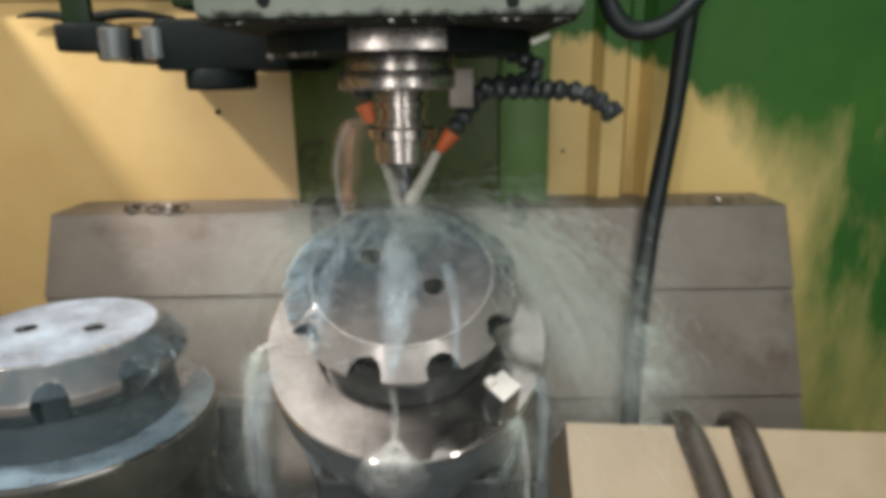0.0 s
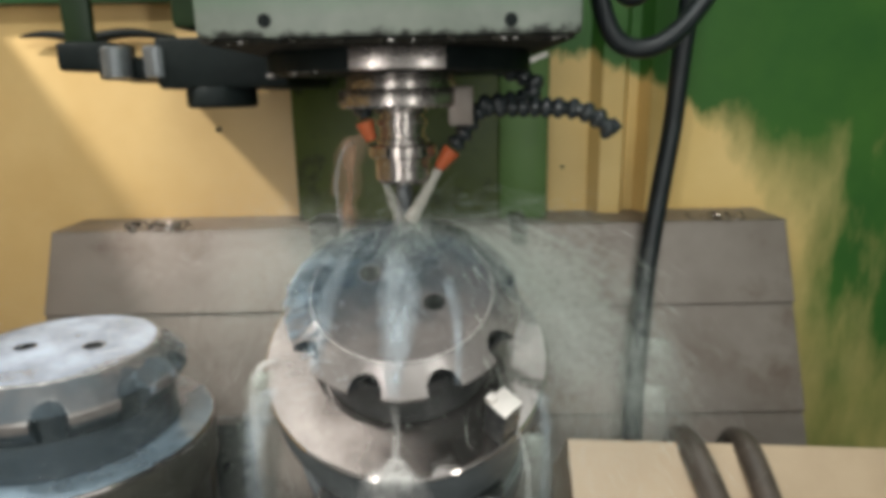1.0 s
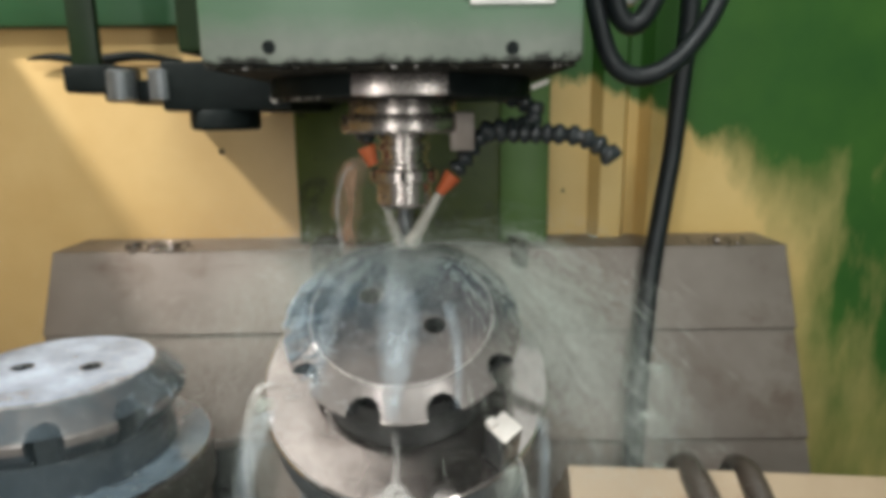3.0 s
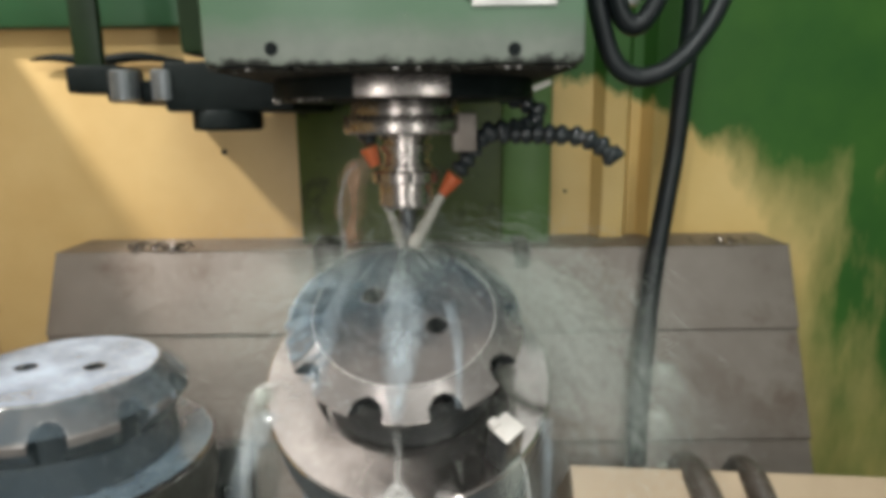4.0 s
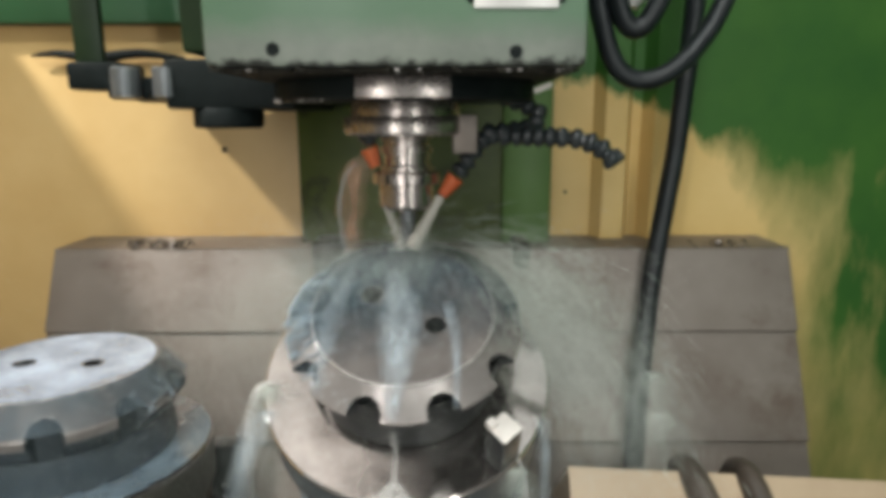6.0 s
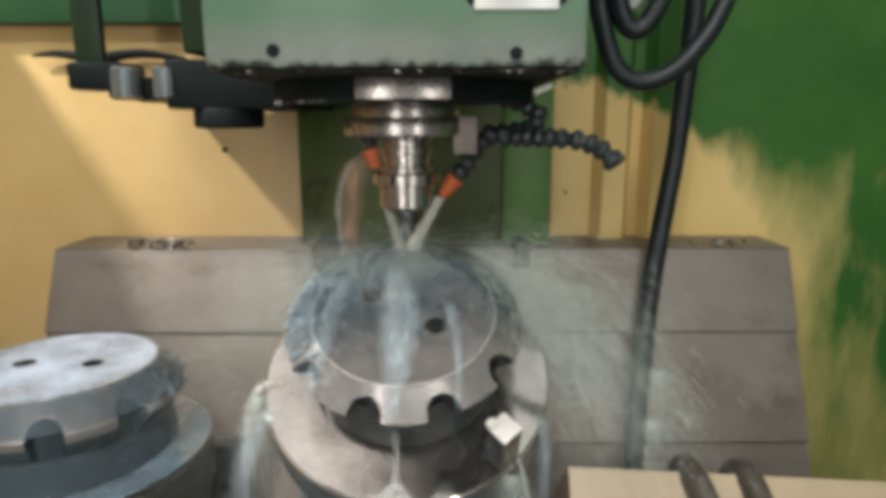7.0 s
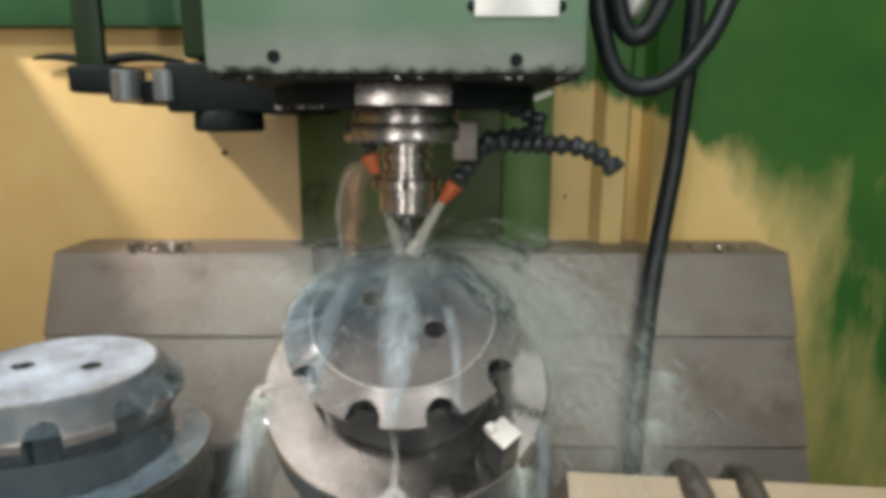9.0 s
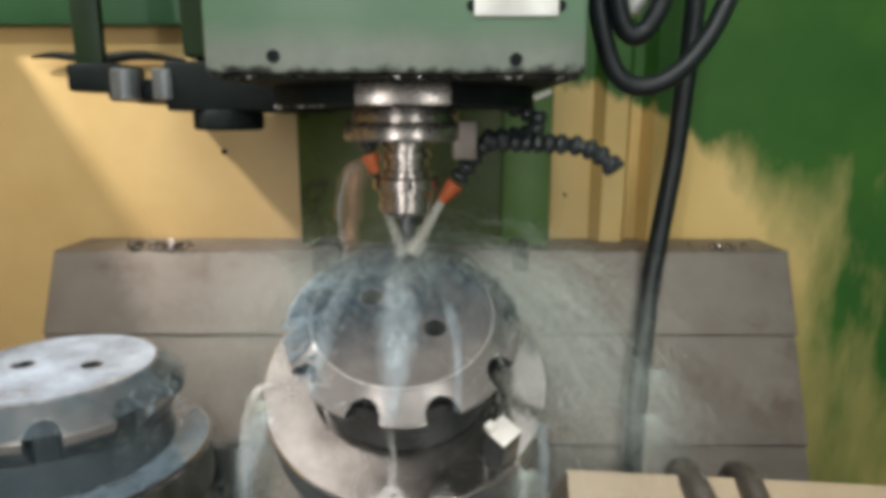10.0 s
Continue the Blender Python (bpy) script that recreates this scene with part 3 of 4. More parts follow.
bead_hose("coolant_hose", [rel(0.155, 0.555, 1.418), rel(0.147, 0.556, 1.412), rel(0.138, 0.557, 1.421), rel(0.120, 0.562, 1.429), rel(0.09, 0.578, 1.431), rel(0.06, 0.595, 1.431), rel(0.040, 0.60, 1.430), rel(0.026, 0.60, 1.412), rel(0.014, 0.599, 1.396)],
          0.0105, 0.0094, head, rel(0.012, 0.599, 1.393), rel(-0.001, 0.5995, 1.376), "jointed dark blue plastic coolant hose")
bead_hose("coolant_hose", [rel(-0.082, 0.66, 1.47), rel(-0.076, 0.62, 1.447), rel(-0.070, 0.60, 1.432), rel(-0.068, 0.597, 1.423)],
          0.0118, 0.0100, head, rel(-0.069, 0.597, 1.420), rel(-0.063, 0.597, 1.403), "short jointed dark coolant hose")


bead_hose("coolant_hose", [rel(0.052, 0.64, 1.472), rel(0.072, 0.62, 1.462), rel(0.090, 0.61, 1.452), rel(0.083, 0.60, 1.440), rel(0.062, 0.595, 1.436), rel(0.042, 0.60, 1.434)],
          0.0112, 0.0094, head, None, None, "black jointed coolant hose doubled back under the flange")


def hose(name, path, r, parent, label=""):
    return part(name, tube(smooth_path(path, 12), r, 14), RUBBER, parent, label)


hose("cable_loop", [rel(0.158, 0.70, 1.78), rel(0.160, 0.70, 1.60), rel(0.168, 0.70, 1.545), rel(0.184, 0.70, 1.503), rel(0.208, 0.70, 1.487), rel(0.240, 0.70, 1.494), rel(0.272, 0.705, 1.523), rel(0.298, 0.71, 1.567), rel(0.33, 0.72, 1.66), rel(0.34, 0.73, 1.80)], 0.0105, head, "thick black rubber cable in a loop")
hose("cable_loop", [rel(0.172, 0.69, 1.78), rel(0.176, 0.69, 1.61), rel(0.184, 0.69, 1.555), rel(0.200, 0.69, 1.538), rel(0.217, 0.69, 1.553), rel(0.232, 0.69, 1.60), rel(0.25, 0.69, 1.75)], 0.0108, head, "thinner black rubber cable in a loop")
part("cable_gland", lathe([(0, 0.05), (0.010, 0.05), (0.012, 0.02), (0.015, 0.018), (0.015, 0.0), (0.009, -0.012), (0, -0.012)], 18, m=pose(0.205 - HX, 0.72 - HY, 1.575 - HZ, 0, 15, 0)), NAME_PLATE, head, "pale metal cable gland")

# hanging hose on the back wall
tagged(part("hanging_hose", tube(smooth_path([(0.345, 0.90, 1.75), (0.338, 0.90, 1.56), (0.333, 0.90, 1.49), (0.327, 0.90, 1.40), (0.313, 0.885, 1.33), (0.293, 0.862, 1.233), (0.277, 0.83, 1.155), (0.262, 0.795, 1.09), (0.252, 0.768, 1.03), (0.248, 0.75, 0.97), (0.25, 0.74, 0.935)], 12), 0.0135, 16), RUBBER),
       "thick black rubber hose hanging before the wall", "hose")
tagged(part("hanging_hose", tube(smooth_path([(0.29, 0.74, 0.94), (0.280, 0.69, 1.02), (0.268, 0.645, 1.064), (0.270, 0.612, 1.067), (0.283, 0.575, 1.028), (0.297, 0.535, 0.968), (0.312, 0.50, 0.914)], 12), 0.0150, 16), BROWN_HOSE),
       "thick brown rubber hose bent over the cream guard", "hose")
tagged(part("hanging_hose", tube(smooth_path([(0.362, 0.76, 0.94), (0.350, 0.70, 1.02), (0.330, 0.645, 1.062), (0.330, 0.612, 1.066), (0.340, 0.575, 1.024), (0.354, 0.535, 0.965), (0.366, 0.50, 0.910)], 12), 0.0135, 16), BROWN_HOSE),
       "coolant-washed brown rubber hose bent over the cream guard", "hose")

# ---- tool changer arm beside the head ----
arm = empty("tool_changer", label="oily black tool changer arm fixed beside the head", category="tool changer")
part("beam", box(-0.739, -0.30, 0.970, 0.998, 1.585, 1.80, 0.004), BEAM_GREEN, arm, "dark green cross beam")
part("post", box(-0.424, -0.390, 0.755, 0.768, 1.483, 1.75, 0.005), BLACK_GREEN, arm, "dark green upright")
# the last block is out of sight, added to widen the arm's wall shadow
for b in ((-0.424, -0.362, 0.735, 0.80, 1.481, 1.512), (-0.372, -0.2995, 0.72, 0.98, 1.470, 1.494), (-0.300, -0.16, 0.70, 0.98, 1.459, 1.512), (-0.402, -0.3715, 0.85, 0.98, 1.470, 1.500)):
    part("arm_block", box(*b, 0.005), BLACK, arm)
part("knob", lathe([(0, 0.022), (0.036, 0.022), (0.038, 0.019), (0.038, 0.003), (0.035, 0.0), (0, 0.0)], 40, m=pose(-0.243, 0.735, 1.4385)), BLACK, arm, "round black knob under the arm")
for x, h in ((-0.345, 0.034), (-0.300, 0.034)):
    part("gripper_pin", lathe([(0, h), (0.013, h), (0.0155, h - 0.002), (0.0155, 0.002), (0, 0.0)], 24, m=pose(x, 0.712, 1.470)), PIN, arm, "wet dark steel pin")
part("oily_cable", tube([Vector((-0.615 + 0.23 * k / 14, 0.985, 1.541 + 0.003 * math.sin(k * 0.8))) for k in range(15)], lambda f: 0.0015 + 0.0065 * math.sin(f * 3.14159) ** 0.7, 12), BLACK, arm, "black oily cable along the beam")

# ---- cream guard at the front ----
guard = empty("cream_guard", label="cream painted sheet metal guard with wet edge", category="guard")
part("panel", slab([(0.134, 0.62, 1.0815), (0.139, 0.50, 0.90), (0.62, 0.50, 0.88), (0.62, 0.62, 1.055)], 0.004, 0.0015), CREAM, guard, smooth=False)
part("side_panel", slab([(0.134, 0.62, 1.081), (0.134, 0.70, 1.0), (0.134, 0.70, 0.93), (0.139, 0.50, 0.90)], 0.004), CREAM, guard, smooth=False)

# ---- small things on the walls ----
for x, y, z, r in ((-0.341, 0.9995, 1.401, 0.0042), (0.193, 0.9995, 1.334, 0.0025), (-0.222, 0.9995, 1.385, 0.0025)):
    tagged(part("wall_bolt", lathe([(0, 0.004), (r * 0.8, 0.004), (r, 0.003), (r, 0), (0, 0)], 14, m=pose(x, y, z, 90)), BLACK), "small dark bolt head in the sheet wall", "bolt")


def swarf_heap(x, y, z, wide, count, seed, label):
    """Curled chips in a loose heap."""
    rng = random.Random(seed)
    ob = empty("swarf_heap", pose(x, y, z), label, "swarf")
    for k in range(count):
        cx, turn, r = rng.gauss(0, wide * 0.4), rng.uniform(0, 6.28), rng.uniform(0.004, 0.010)
        tilt = Euler((rng.uniform(-1, 1), rng.uniform(-1, 1), turn)).to_matrix()
        pts = [tilt @ Vector((r * math.cos(a * 0.55), r * math.sin(a * 0.55), a * 0.0006)) + Vector((cx, rng.uniform(-0.001, 0.001), 0.004)) for a in range(9)]
        part("chip_curl", tube(pts, rng.uniform(0.0005, 0.0011), 5), GREASE if k % 3 else STEEL, ob)
    return ob


swarf_heap(-0.402, 0.905, 1.2640, 0.055, 26, 3, "dark curled swarf lying on the way cover edge")
swarf_heap(-0.447, 0.905, 1.2640, 0.016, 12, 4, "few dark chips on the way cover corner")
swarf_heap(0.42, 0.905, 1.2640, 0.08, 10, 6, "few chips along the way cover edge")


# ---- coolant ----
CONTACT = Vector((-0.034, 0.602, 1.327))


def jet(name, a, b, r0, r1, label, mat=JET, sag=0.0):
    pts = [Vector(a).lerp(Vector(b), k / 14) + Vector((0, 0, -sag * (k / 14) * (1 - k / 14))) for k in range(15)]
    return tagged(part(name, tube(pts, lambda f: (r0 + (r1 - r0) * f) * (1 + 0.09 * math.sin(f * 23)), 12), mat), label, "coolant")


jets = [jet("coolant_jet", (-0.002, 0.5995, 1.375), (-0.030, 0.602, 1.325), 0.0042, 0.0075, "milky coolant jet from the orange nozzle"),
        jet("coolant_jet", (-0.0525, 0.597, 1.366), (-0.040, 0.600, 1.325), 0.0040, 0.0052, "thin coolant jet beside the end mill", THIN_JET)]


def curtain(name, path, widths, thick, mat, label, across=(1, 0, 0), rag=0.12, fade=0.0):
    """A thin running sheet of liquid along a path, with a wavy edge."""
    pts = smooth_path(path, 8)
    bm = bmesh.new()
    wet = bm.verts.layers.float.new("wet")
    rows, n = [], 13
    ac = Vector(across).normalized()
    for i, p in enumerate(pts):
        f = i / (len(pts) - 1)
        k = f * (len(widths) - 1)
        j = min(int(k), len(widths) - 2)
        w = widths[j] + (widths[j + 1] - widths[j]) * (k - j)
        d = (pts[min(i + 1, len(pts) - 1)] - pts[max(i - 1, 0)]).normalized()
        nn = ac.cross(d).normalized()
        w *= 1 + rag * noise.noise(p * 90)
        row = []
        for s in range(n):
            u = s / (n - 1) * 2 - 1
            h = thick * (1 - u * u) * (0.7 + 0.6 * noise.noise(p * 60 + Vector((u, 0, 0)))) + 0.0002
            pair = (bm.verts.new(p + ac * w * u - nn * h), bm.verts.new(p + ac * w * u + nn * 0.0002))
            soak = (1 - 0.6 * f * fade) * (1 - u * u) * min(1.0, f * 7, (1 - f) * 7) * (0.75 + 0.5 * noise.noise(Vector((u * 2.5, p.z * 25, p.y * 25))))
            pair[0][wet], pair[1][wet] = max(0.0, soak), 0.0
            row.append(pair)
        rows.append(row)
    for a, b in zip(rows, rows[1:]):
        for s in range(n - 1):
            bm.faces.new((a[s][0], a[s + 1][0], b[s + 1][0], b[s][0]))
            bm.faces.new((a[s][1], b[s][1], b[s + 1][1], a[s + 1][1]))
    return tagged(part(name, bm, mat), label, "coolant")


def on_part(x, y, z=0.0):
    return TILTED @ Vector((x, y, z))


def flank(x, f):
    """A point on the flank below the front of the top face: x across, f from 0 at the face's edge to 1 at the rim."""
    r = R_TOP + 0.002 + (R_RIM - R_TOP) * f
    return on_part(x, -math.sqrt(max(r * r - x * x, 1e-6)), -DROP * f + 0.0008)


def wet_skin(m, name, label, mat, r_in, r_top, r_rim, holes=(), lift=0.0006, drop=DROP):
    """A thin uneven skin of coolant over a top face and its flank, open over the holes."""
    bm = bmesh.new()
    n = 160
    flat = [r_in + (r_top - 0.001 - r_in) * k / 24 for k in range(25)]
    rows = flat + ([r_top + 0.002 + (r_rim - r_top - 0.004) * k / 6 for k in range(7)] if r_rim > r_top else [])
    grid = []
    for r in rows:
        f = max(0.0, (r - r_top) / (r_rim - r_top)) if r_rim > r_top else 0.0
        ring = []
        for k in range(n):
            a = 2 * math.pi * k / n
            x, y = r * math.cos(a), r * math.sin(a)
            h = lift * (0.7 + 0.8 * abs(noise.noise(Vector((x, y, 0)) * 55)))
            ring.append(bm.verts.new(m @ Vector((x * (1 + h * f * 6), y * (1 + h * f * 6), -drop * f + h))))
        grid.append(ring)
    back = m.inverted()
    for a, b in zip(grid, grid[1:]):
        for k in range(n):
            q = (a[k], b[k], b[(k + 1) % n], a[(k + 1) % n])
            c = back @ ((q[0].co + q[2].co) / 2)
            if all(math.hypot(c.x - hx, c.y - hy) > 0.0106 for hx, hy in holes):
                bm.faces.new(q)
    return tagged(part(name, bm, mat), label, "coolant")


HC, HS = math.cos(radians(-32)) * 0.0345, math.sin(radians(-32)) * 0.0345
films = []
films.append(wet_skin(TILTED, "coolant_skin", "coolant skin with a dark reflection painted in over the back of the cutter body", DARK_REFLECTION, 0.0005, R_TOP, R_RIM, ((HC, HS), (-HC, -HS))))
films.append(wet_skin(LEVEL, "coolant_skin", "pale bluish coolant lying on the level cutter body", PALE_SKIN, 0.0005, 0.091, 0.091, ((0.0345, 0), (-0.0345, 0))))
films.append(wet_skin(LEVEL @ pose(0, 0, -DEPTH), "coolant_pool", "bluish coolant pooled on the level round base", BLUE_SKIN, 0.101, R_BASE - 0.002, 0.0))
films.append(wet_skin(LEVEL, "coolant_skin", "slate-blue coolant running over the level body's flank", FLANK_SKIN, 0.0905, 0.092, 0.117, (), 0.0012, 0.026))
films.append(tagged(part("coolant_skin", lathe([(0.1018, -0.054), (0.1036, -0.066), (0.1048, -0.078), (0.1056, -0.086)], 96, m=LEVEL), FLANK_SKIN), "slate-blue coolant running down the level body's shank", "coolant"))
films.append(wet_skin(TILTED @ pose(0, 0, -DEPTH), "coolant_pool", "thin coolant with the lit left of the tilted round base painted in", LIT_SIDE_SKIN, 0.092, R_BASE - 0.002, 0.0))
films.append(curtain("coolant_film", [on_part(-0.008, 0.050, 0.0016), on_part(-0.002, 0.0, 0.0016), on_part(-0.002, -0.045, 0.0016), on_part(-0.003, -0.079, 0.0016), flank(-0.004, 0.3), flank(-0.004, 1.0)],
                     [0.007, 0.021, 0.020, 0.012, 0.008, 0.0045], 0.0014, FILM, "milky coolant running to a point down the top face", rag=0.25))
films.append(curtain("coolant_film", [on_part(0.040, 0.01, 0.0016), on_part(0.047, -0.03, 0.0016), flank(0.048, 0.1), flank(0.047, 0.95)],
                     [0.007, 0.006, 0.004, 0.0025], 0.0012, THIN_FILM, "thin coolant trickle on the cutter body", rag=0.3))
films.append(curtain("coolant_film", [on_part(-0.050, 0.05, 0.0016), on_part(-0.062, 0.0, 0.0016), on_part(-0.066, -0.03, 0.0016), flank(-0.068, 0.2), flank(-0.070, 1.0)],
                     [0.006, 0.010, 0.012, 0.010, 0.006], 0.0014, THIN_FILM, "pale coolant streaming off the cutter body", rag=0.3))
films.append(curtain("coolant_fall", [flank(-0.004, 0.95), on_part(-0.004, -0.108, -0.050), on_part(-0.006, -0.118, -DEPTH + 0.002), on_part(-0.008, -0.139, -DEPTH + 0.002), on_part(-0.008, -0.1425, -DEPTH - 0.02), on_part(-0.010, -0.1425, -DEPTH - 0.07)],
                     [0.0045, 0.0034, 0.0050, 0.030, 0.036, 0.024], 0.0015, FALL, "milky coolant falling onto the round base"))
LIP_L, LIP_R = on_part(-0.1385, -0.020, -DEPTH + 0.001), on_part(0.1005, -0.0965, -DEPTH + 0.001)
spills = []
spills.append(curtain("coolant_fall", [LIP_L + Vector((0.016, 0.006, 0.002)), LIP_L + Vector((-0.001, 0, 0.0015)), LIP_L + Vector((-0.010, -0.005, -0.014)), LIP_L + Vector((-0.016, -0.008, -0.05)), LIP_L + Vector((-0.019, -0.010, -0.15))],
                     [0.007, 0.011, 0.010, 0.009, 0.012], 0.0020, FALL, "milky coolant curtain spilling off the round base", across=(0.85, -0.5, 0), rag=0.5, fade=0.8))
LIP_F = on_part(-0.130, -0.052, -DEPTH + 0.001)
spills.append(curtain("coolant_fall", [LIP_F + Vector((0.010, 0.006, 0.002)), LIP_F, LIP_F + Vector((-0.009, -0.006, -0.016)), LIP_F + Vector((-0.018, -0.010, -0.06)), LIP_F + Vector((-0.024, -0.012, -0.14))],
                     [0.008, 0.016, 0.018, 0.018, 0.018], 0.0018, THIN_FALL, "thin veil of coolant spilling off the round base", across=(0.85, -0.5, 0), rag=0.5, fade=0.6))
spills.append(curtain("coolant_fall", [on_part(0.088, -0.078, -DEPTH + 0.002), LIP_R, LIP_R + Vector((0.005, -0.004, -0.012)), LIP_R + Vector((0.010, -0.006, -0.05)), LIP_R + Vector((0.011, -0.006, -0.13))],
                     [0.0022, 0.0030, 0.0034, 0.0036, 0.006], 0.0015, FALL, "thin coolant stream off the round base beside the clamp", across=(0.85, 0.5, 0), rag=0.5, fade=0.3))
LIP_E = on_part(0.1265, -0.060, -DEPTH + 0.001)
spills.append(curtain("coolant_fall", [LIP_E + Vector((-0.004, 0.004, 0.001)), LIP_E, LIP_E + Vector((0.002, -0.004, -0.012)), LIP_E + Vector((0.003, -0.006, -0.06)), LIP_E + Vector((0.003, -0.006, -0.14))],
                     [0.006, 0.009, 0.010, 0.010, 0.010], 0.0015, THIN_FALL, "bluish coolant running down the base's edge", across=(0.85, 0.5, 0), rag=0.5, fade=0.5))
films.append(curtain("coolant_sheet", [(-0.068, 0.597, 1.415), (-0.079, 0.597, 1.408), (-0.087, 0.598, 1.382), (-0.090, 0.60, 1.352), (-0.088, 0.60, 1.318)],
                     [0.006, 0.012, 0.017, 0.014, 0.007], 0.002, BROWN_FILM, "thin brownish sheet of coolant arching from the nozzle", rag=0.35))
films.append(curtain("coolant_sheet", [(-0.078, 0.596, 1.410), (-0.091, 0.596, 1.398), (-0.0985, 0.597, 1.372), (-0.0985, 0.598, 1.345), (-0.092, 0.598, 1.310)],
                     [0.0012, 0.0018, 0.0024, 0.0024, 0.003], 0.001, THIN_FALL, "pale rim of the coolant sheet", rag=0.5))


def wet_ridges(name, m, spans, r_in, r_out, drop, count, seed, label, fat=(0.0010, 0.0030)):
    """Lumpy glossy runs of coolant over an edge, from the face down past the rim; spans: (from, to) in degrees."""
    rng = random.Random(seed)
    bm = bmesh.new()
    for k in range(count):
        a = radians(rng.uniform(*spans))
        r0, r1 = rng.uniform(r_in, r_in + 0.018), rng.uniform(r_out - 0.012, r_out + 0.004)
        fatness, swing, phase = rng.uniform(*fat), rng.uniform(-0.10, 0.10), rng.uniform(0, 6)
        pts = []
        for j in range(11):
            f = j / 10
            r = r0 + (r1 - r0) * f
            out = max(0.0, (r - (r_out - 0.026)) / 0.026)
            b = a + swing * f + 0.03 * math.sin(f * 7 + phase)
            pts.append(m @ Vector((r * math.cos(b), r * math.sin(b), 0.0012 - drop * min(out, 1.15))))
        tube(pts, lambda f: fatness * (0.35 + 0.65 * abs(math.sin(f * 5.5 + phase))) * (0.3 + f), 8, bm)
    return tagged(part(name, bm, LUMP), label, "coolant", kind="stuff")


ridges = [wet_ridges("coolant_runs", TILTED, (148, 226), 0.062, R_RIM, DROP, 26, 71, "lumpy blue-white coolant runs over the cutter body's edge"),
          wet_ridges("coolant_runs", LEVEL, (-30, 40), 0.095, 0.119, 0.026, 9, 72, "lumpy coolant runs over the level body's edge", (0.0008, 0.0018))]


def spray(name, count, aim, spread, speed, life, seed, label, thick=(0.00003, 0.00008), streak=(0.0015, 0.009), start=CONTACT, strands=0, rise=(8, 11)):
    """Droplets thrown from the cutter, each a tiny stretched grain along its own flight."""
    rng = np.random.default_rng(seed)
    az = np.radians(rng.normal(aim, spread, count))
    el = np.radians(rng.normal(*rise, count))
    v = rng.uniform(*speed, count)
    t = rng.uniform(*life, count)
    if strands:  # the grains fly in bundles, each a burst of its own
        of = rng.integers(0, strands, count)
        burst = rng.uniform(*life, strands)
        az = az[of] + np.radians(rng.normal(0, 1.0, count))
        el = el[of] + np.radians(rng.normal(0, 1.0, count))
        v = v[of] * (1 + rng.normal(0, 0.02, count))
        t = np.abs(burst[of] + rng.normal(0, 0.022, count))
    vel = np.stack([np.cos(az) * np.cos(el), np.sin(az) * np.cos(el), np.sin(el)], 1) * v[:, None]
    p = np.array(start) + vel * t[:, None] + np.array([0, 0, -4.9]) * (t ** 2)[:, None]
    d = vel + np.array([0, 0, -9.8]) * t[:, None]
    d /= np.linalg.norm(d, axis=1)[:, None]
    keep = (p[:, 2] > 0.97) & (p[:, 1] > 0.33) & (p[:, 1] < 0.78)
    p, d = p[keep], d[keep]
    n = len(p)
    ln = rng.uniform(*streak, n)[:, None] * 0.5
    w = rng.uniform(*thick, n)[:, None]
    a = np.cross(d, [0.3, 0.5, 0.8])
    a /= np.linalg.norm(a, axis=1)[:, None]
    b = np.cross(d, a)
    ring = [p + w * (a * math.cos(k * 2.0944) + b * math.sin(k * 2.0944)) for k in range(3)]
    co = np.stack([p - d * ln, *ring, p + d * ln], 1).reshape(-1, 3)
    base = np.array([[0, 2, 1], [0, 3, 2], [0, 1, 3], [4, 1, 2], [4, 2, 3], [4, 3, 1]])
    faces = (base[None] + 5 * np.arange(n)[:, None, None]).reshape(-1, 3)
    me = bpy.data.meshes.new(name)
    me.from_pydata((co - np.array(start)).tolist(), [], faces.tolist())
    me.materials.append(MIST)
    ob = new(name, me)
    ob.location = start
    return tagged(ob, label, "coolant spray", kind="stuff")


sprays = []
for k in range(3):
    sprays.append(spray("coolant_spray", 27000, -12 + 5 * k, 17, (0.75, 1.40), (0.095, 0.21), 10 + k, "fine coolant spray thrown from the end mill", streak=(0.0006, 0.0028)))
for k in range(3):
    sprays.append(spray("coolant_spray", 17000, -10 + 6 * k, 15, (0.85, 1.50), (0.085, 0.205), 14 + k, "bursts of coolant spray thrown from the end mill", streak=(0.0012, 0.005), strands=110))
for k in range(2):
    sprays.append(spray("coolant_spray", 24000, 180 + 12 * k, 35, (0.6, 1.7), (0.065, 0.22), 20 + k, "thin coolant mist drifting from the end mill", thick=(0.00002, 0.00005), streak=(0.0008, 0.004)))
sprays.append(spray("coolant_spray", 4000, 0, 90, (0.7, 1.4), (0.02, 0.10), 31, "arching coolant droplets round the end mill", streak=(0.0008, 0.004), strands=60, rise=(22, 18)))
sprays.append(spray("coolant_spray", 13000, 0, 120, (0.25, 1.1), (0.01, 0.12), 33, "coolant mist hanging round the end mill", thick=(0.00003, 0.00006), streak=(0.0008, 0.003), rise=(28, 22)))
sprays.append(spray("coolant_spray", 30000, 270, 60, (0.3, 1.2), (0.05, 0.20), 35, "thin coolant mist hanging before the cutter body", thick=(0.00003, 0.00006), streak=(0.0008, 0.003), rise=(5, 16)))
for k in range(2):
    sprays.append(spray("coolant_spray", 420, -6 + 5 * k, 20, (0.9, 1.6), (0.06, 0.2), 40 + k, "longer coolant streaks flying off the end mill", thick=(0.00010, 0.00022), streak=(0.010, 0.035)))


for lip, n, seed in ((LIP_L, 12000, 51), (LIP_R, 10000, 52)):
    sprays.append(spray("coolant_spray", n, 270, 90, (0.05, 0.35), (0.02, 0.22), seed, "coolant splashing off the lip of the round base", thick=(0.00003, 0.00006), streak=(0.001, 0.005), start=lip + Vector((0, -0.01, 0.0))))
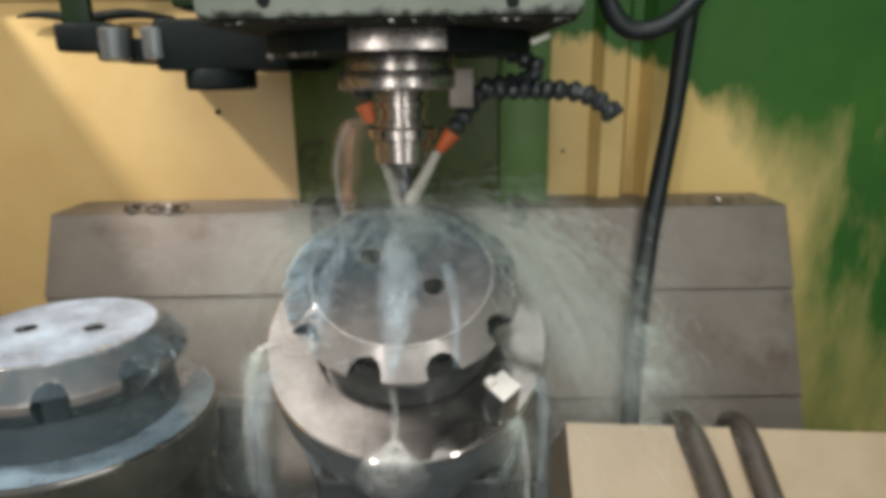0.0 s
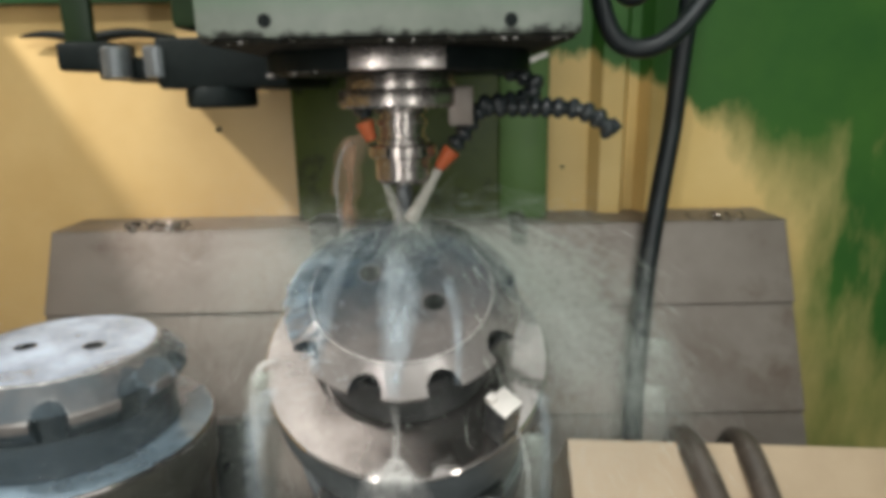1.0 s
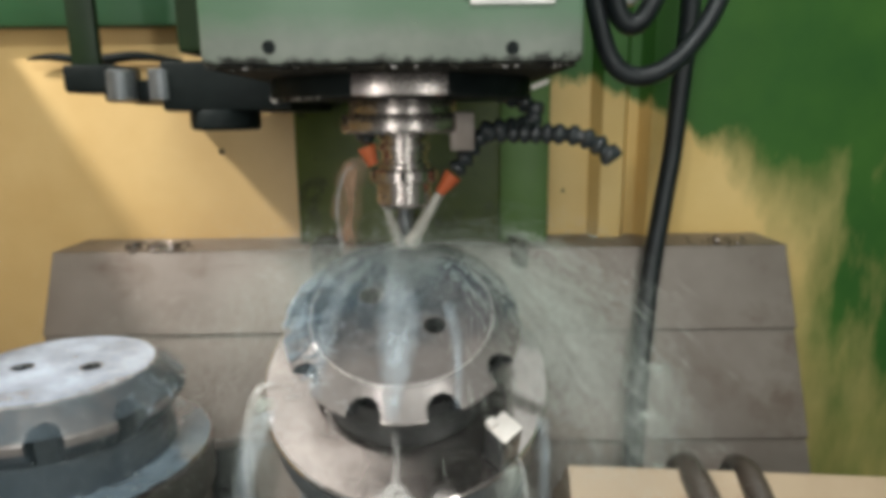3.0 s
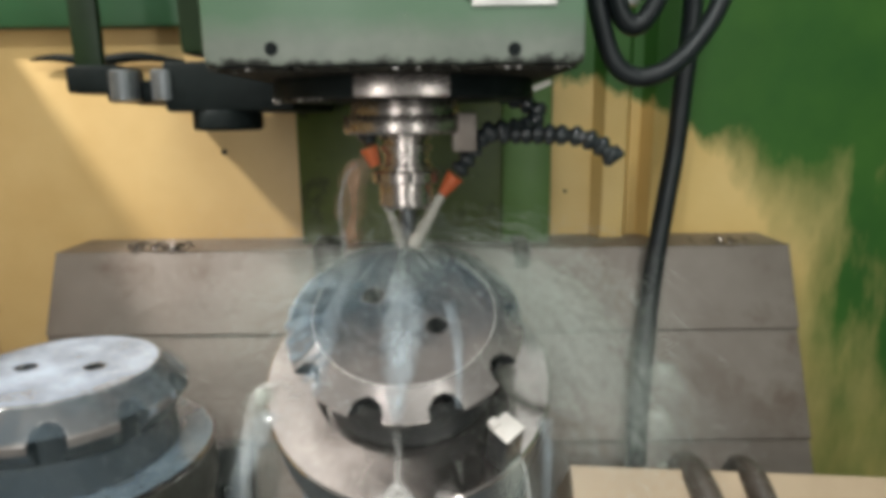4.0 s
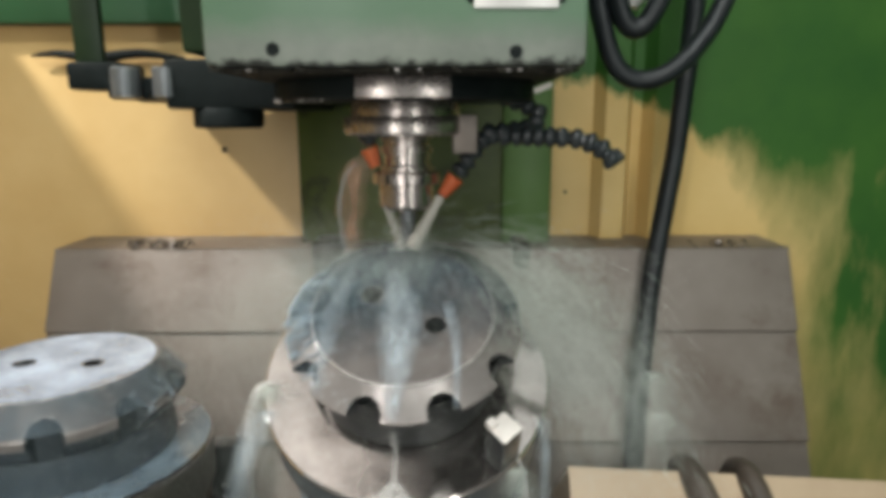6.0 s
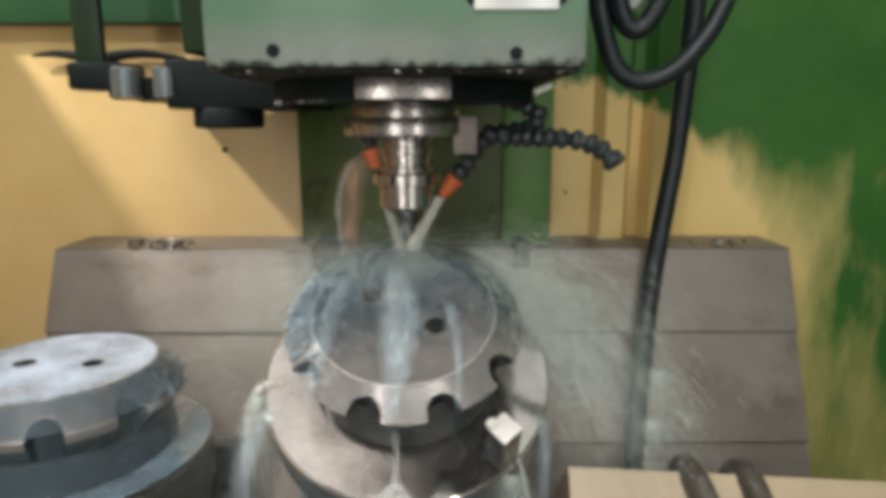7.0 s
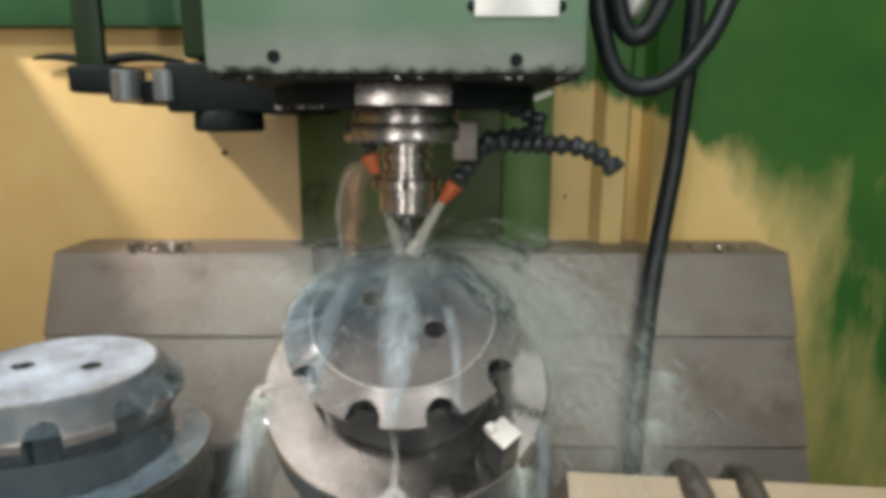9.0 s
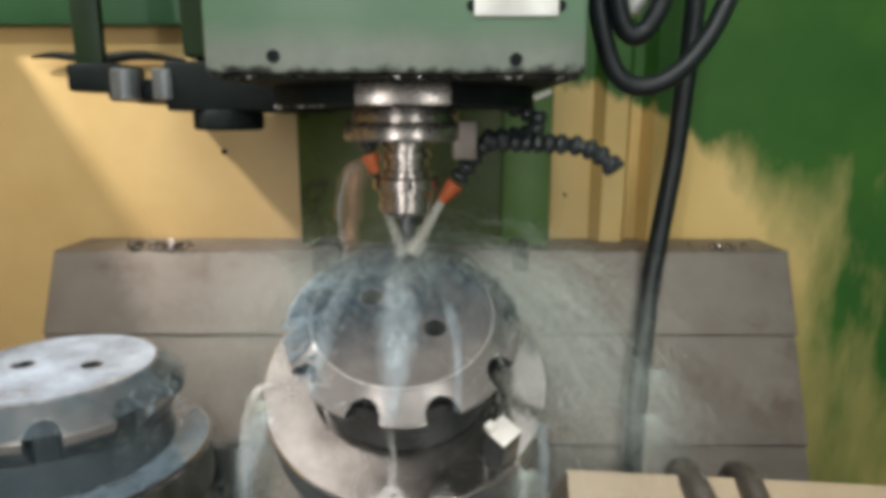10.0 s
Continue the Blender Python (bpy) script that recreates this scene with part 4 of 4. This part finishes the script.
for k, (at, n) in enumerate((((0.268, 0.74, 1.14), 9000), ((0.258, 0.72, 1.09), 6000), ((0.25, 0.68, 1.04), 3000))):
    sprays.append(spray("coolant_spray", n, 270, 110, (0.05, 0.55), (0.01, 0.14), 60 + k, "coolant mist breaking against the hanging hose", thick=(0.00004, 0.00009), streak=(0.001, 0.004), start=Vector(at)))
sprays.append(spray("coolant_spray", 22000, 193, 16, (0.7, 2.0), (0.06, 0.24), 55, "thin coolant mist drifting from the end mill", thick=(0.00002, 0.00005), streak=(0.0008, 0.004)))


films.append(wet_skin(TILTED @ pose(0, 0, 0.0008), "coolant_skin", "blue-white coolant lumps along the cutter body's edge", SPLASH, R_TOP - 0.004, R_TOP, R_RIM, (), 0.0018))


def droplets(name, m, count, r_max, seed, label, z=0.0):
    """Standing drops of coolant on a round face, too many to count."""
    rng = random.Random(seed)
    bm = bmesh.new()
    for k in range(count):
        a, r, s = rng.uniform(0, 6.283), r_max * math.sqrt(rng.random()), rng.uniform(0.0004, 0.0013)
        bmesh.ops.create_icosphere(bm, subdivisions=1, radius=s, matrix=m @ pose(r * math.cos(a), r * math.sin(a), z + s * 0.2) @ Matrix.Diagonal((1, rng.uniform(1, 1.8), 0.55, 1)))
    return tagged(part(name, bm, DROP_LIQUID), label, "coolant", kind="stuff")


droplets("coolant_drops", TILTED, 34, R_TOP - 0.004, 41, "small coolant drops on the tilted top face")
droplets("coolant_drops", LEVEL, 70, 0.091, 42, "small coolant drops on the level top face")


bm = bmesh.new()
for k in range(18):
    a, r = radians(random.gauss(228, 7)), random.uniform(0.088, 0.106)
    m = TILTED @ pose(r * math.cos(a), r * math.sin(a), -DROP * (r - R_TOP) / (R_RIM - R_TOP) + 0.0008)
    bmesh.ops.create_icosphere(bm, subdivisions=2, radius=random.uniform(0.0005, 0.0014), matrix=m @ Matrix.Diagonal((1, random.uniform(1, 2.2), 0.6, 1)))
tagged(part("coolant_drops", bm, DROP_LIQUID), "bright coolant beads running down the cutter body's flank", "coolant", kind="stuff")

# pale beads stand in for a thin bright highlight near the column's foot
bm = bmesh.new()
for k in range(9):
    f = k / 8 + random.uniform(-0.03, 0.03)
    bmesh.ops.create_icosphere(bm, subdivisions=1, radius=random.uniform(0.0008, 0.0016), matrix=Matrix.Translation((0.108 + 0.056 * f, 0.8815, 1.229 - 0.008 * f)))
tagged(part("coolant_drops", bm, DROP_LIQUID), "row of pale beads standing in for a highlight along the way cover", "coolant", kind="stuff")


# ---- movement ----
def motions():
    feed = lambda t: 0.00076 * (8.0 - t)
    walk(head, [(t, pose(HX, HY, HZ + feed(t))) for t in (0.0, 2.5, 5.0, 7.5, 10.0)])
    walk(holder, [(0.1 * k, pose(0, 0, 0, 0, 0, -77.0 * k)) for k in range(101)])
    rng = random.Random(5)
    for ob in jets:
        walk(ob, [(0.2 * k, pose(rng.uniform(-0.0006, 0.0006), 0, feed(0.2 * k), 0, 0, rng.uniform(-0.05, 0.05))) for k in range(51)])
    for i, ob in enumerate(films):
        s = 0.0004 if i < 3 else 0.0012
        walk(ob, [(0.2 * k, pose(rng.uniform(-s, s), 0, 0, 0, 0, 0)) for k in range(51)])
    for ob, lip, most in zip(spills, (LIP_L, LIP_F, LIP_R, LIP_E), (7, 9, 3, 2)):
        there, back = Matrix.Translation(lip), Matrix.Translation(-lip)
        walk(ob, [(0.25 * k, there @ pose(0, 0, 0, rng.uniform(-2, 2), rng.uniform(-0.2, 1) * most * (-1 if k < 6 else 1) * (1 if lip.x < 0 else 0.5), 0) @ back) for k in range(41)])
    for ob in ridges:
        walk(ob, [(0.2 * k, pose(*[rng.uniform(-0.0006, 0.0006) for _ in range(3)])) for k in range(51)])
    for i, ob in enumerate(sprays):
        home = ob.location.copy()
        walk(ob, [(0.2 * k, pose(*(home + Vector((rng.uniform(-0.008, 0.012), rng.uniform(-0.006, 0.006), rng.uniform(-0.006, 0.006)))),
                                 rng.uniform(-4, 4), rng.uniform(-5, 5), rng.uniform(-8, 8))) for k in range(51)])


motions()
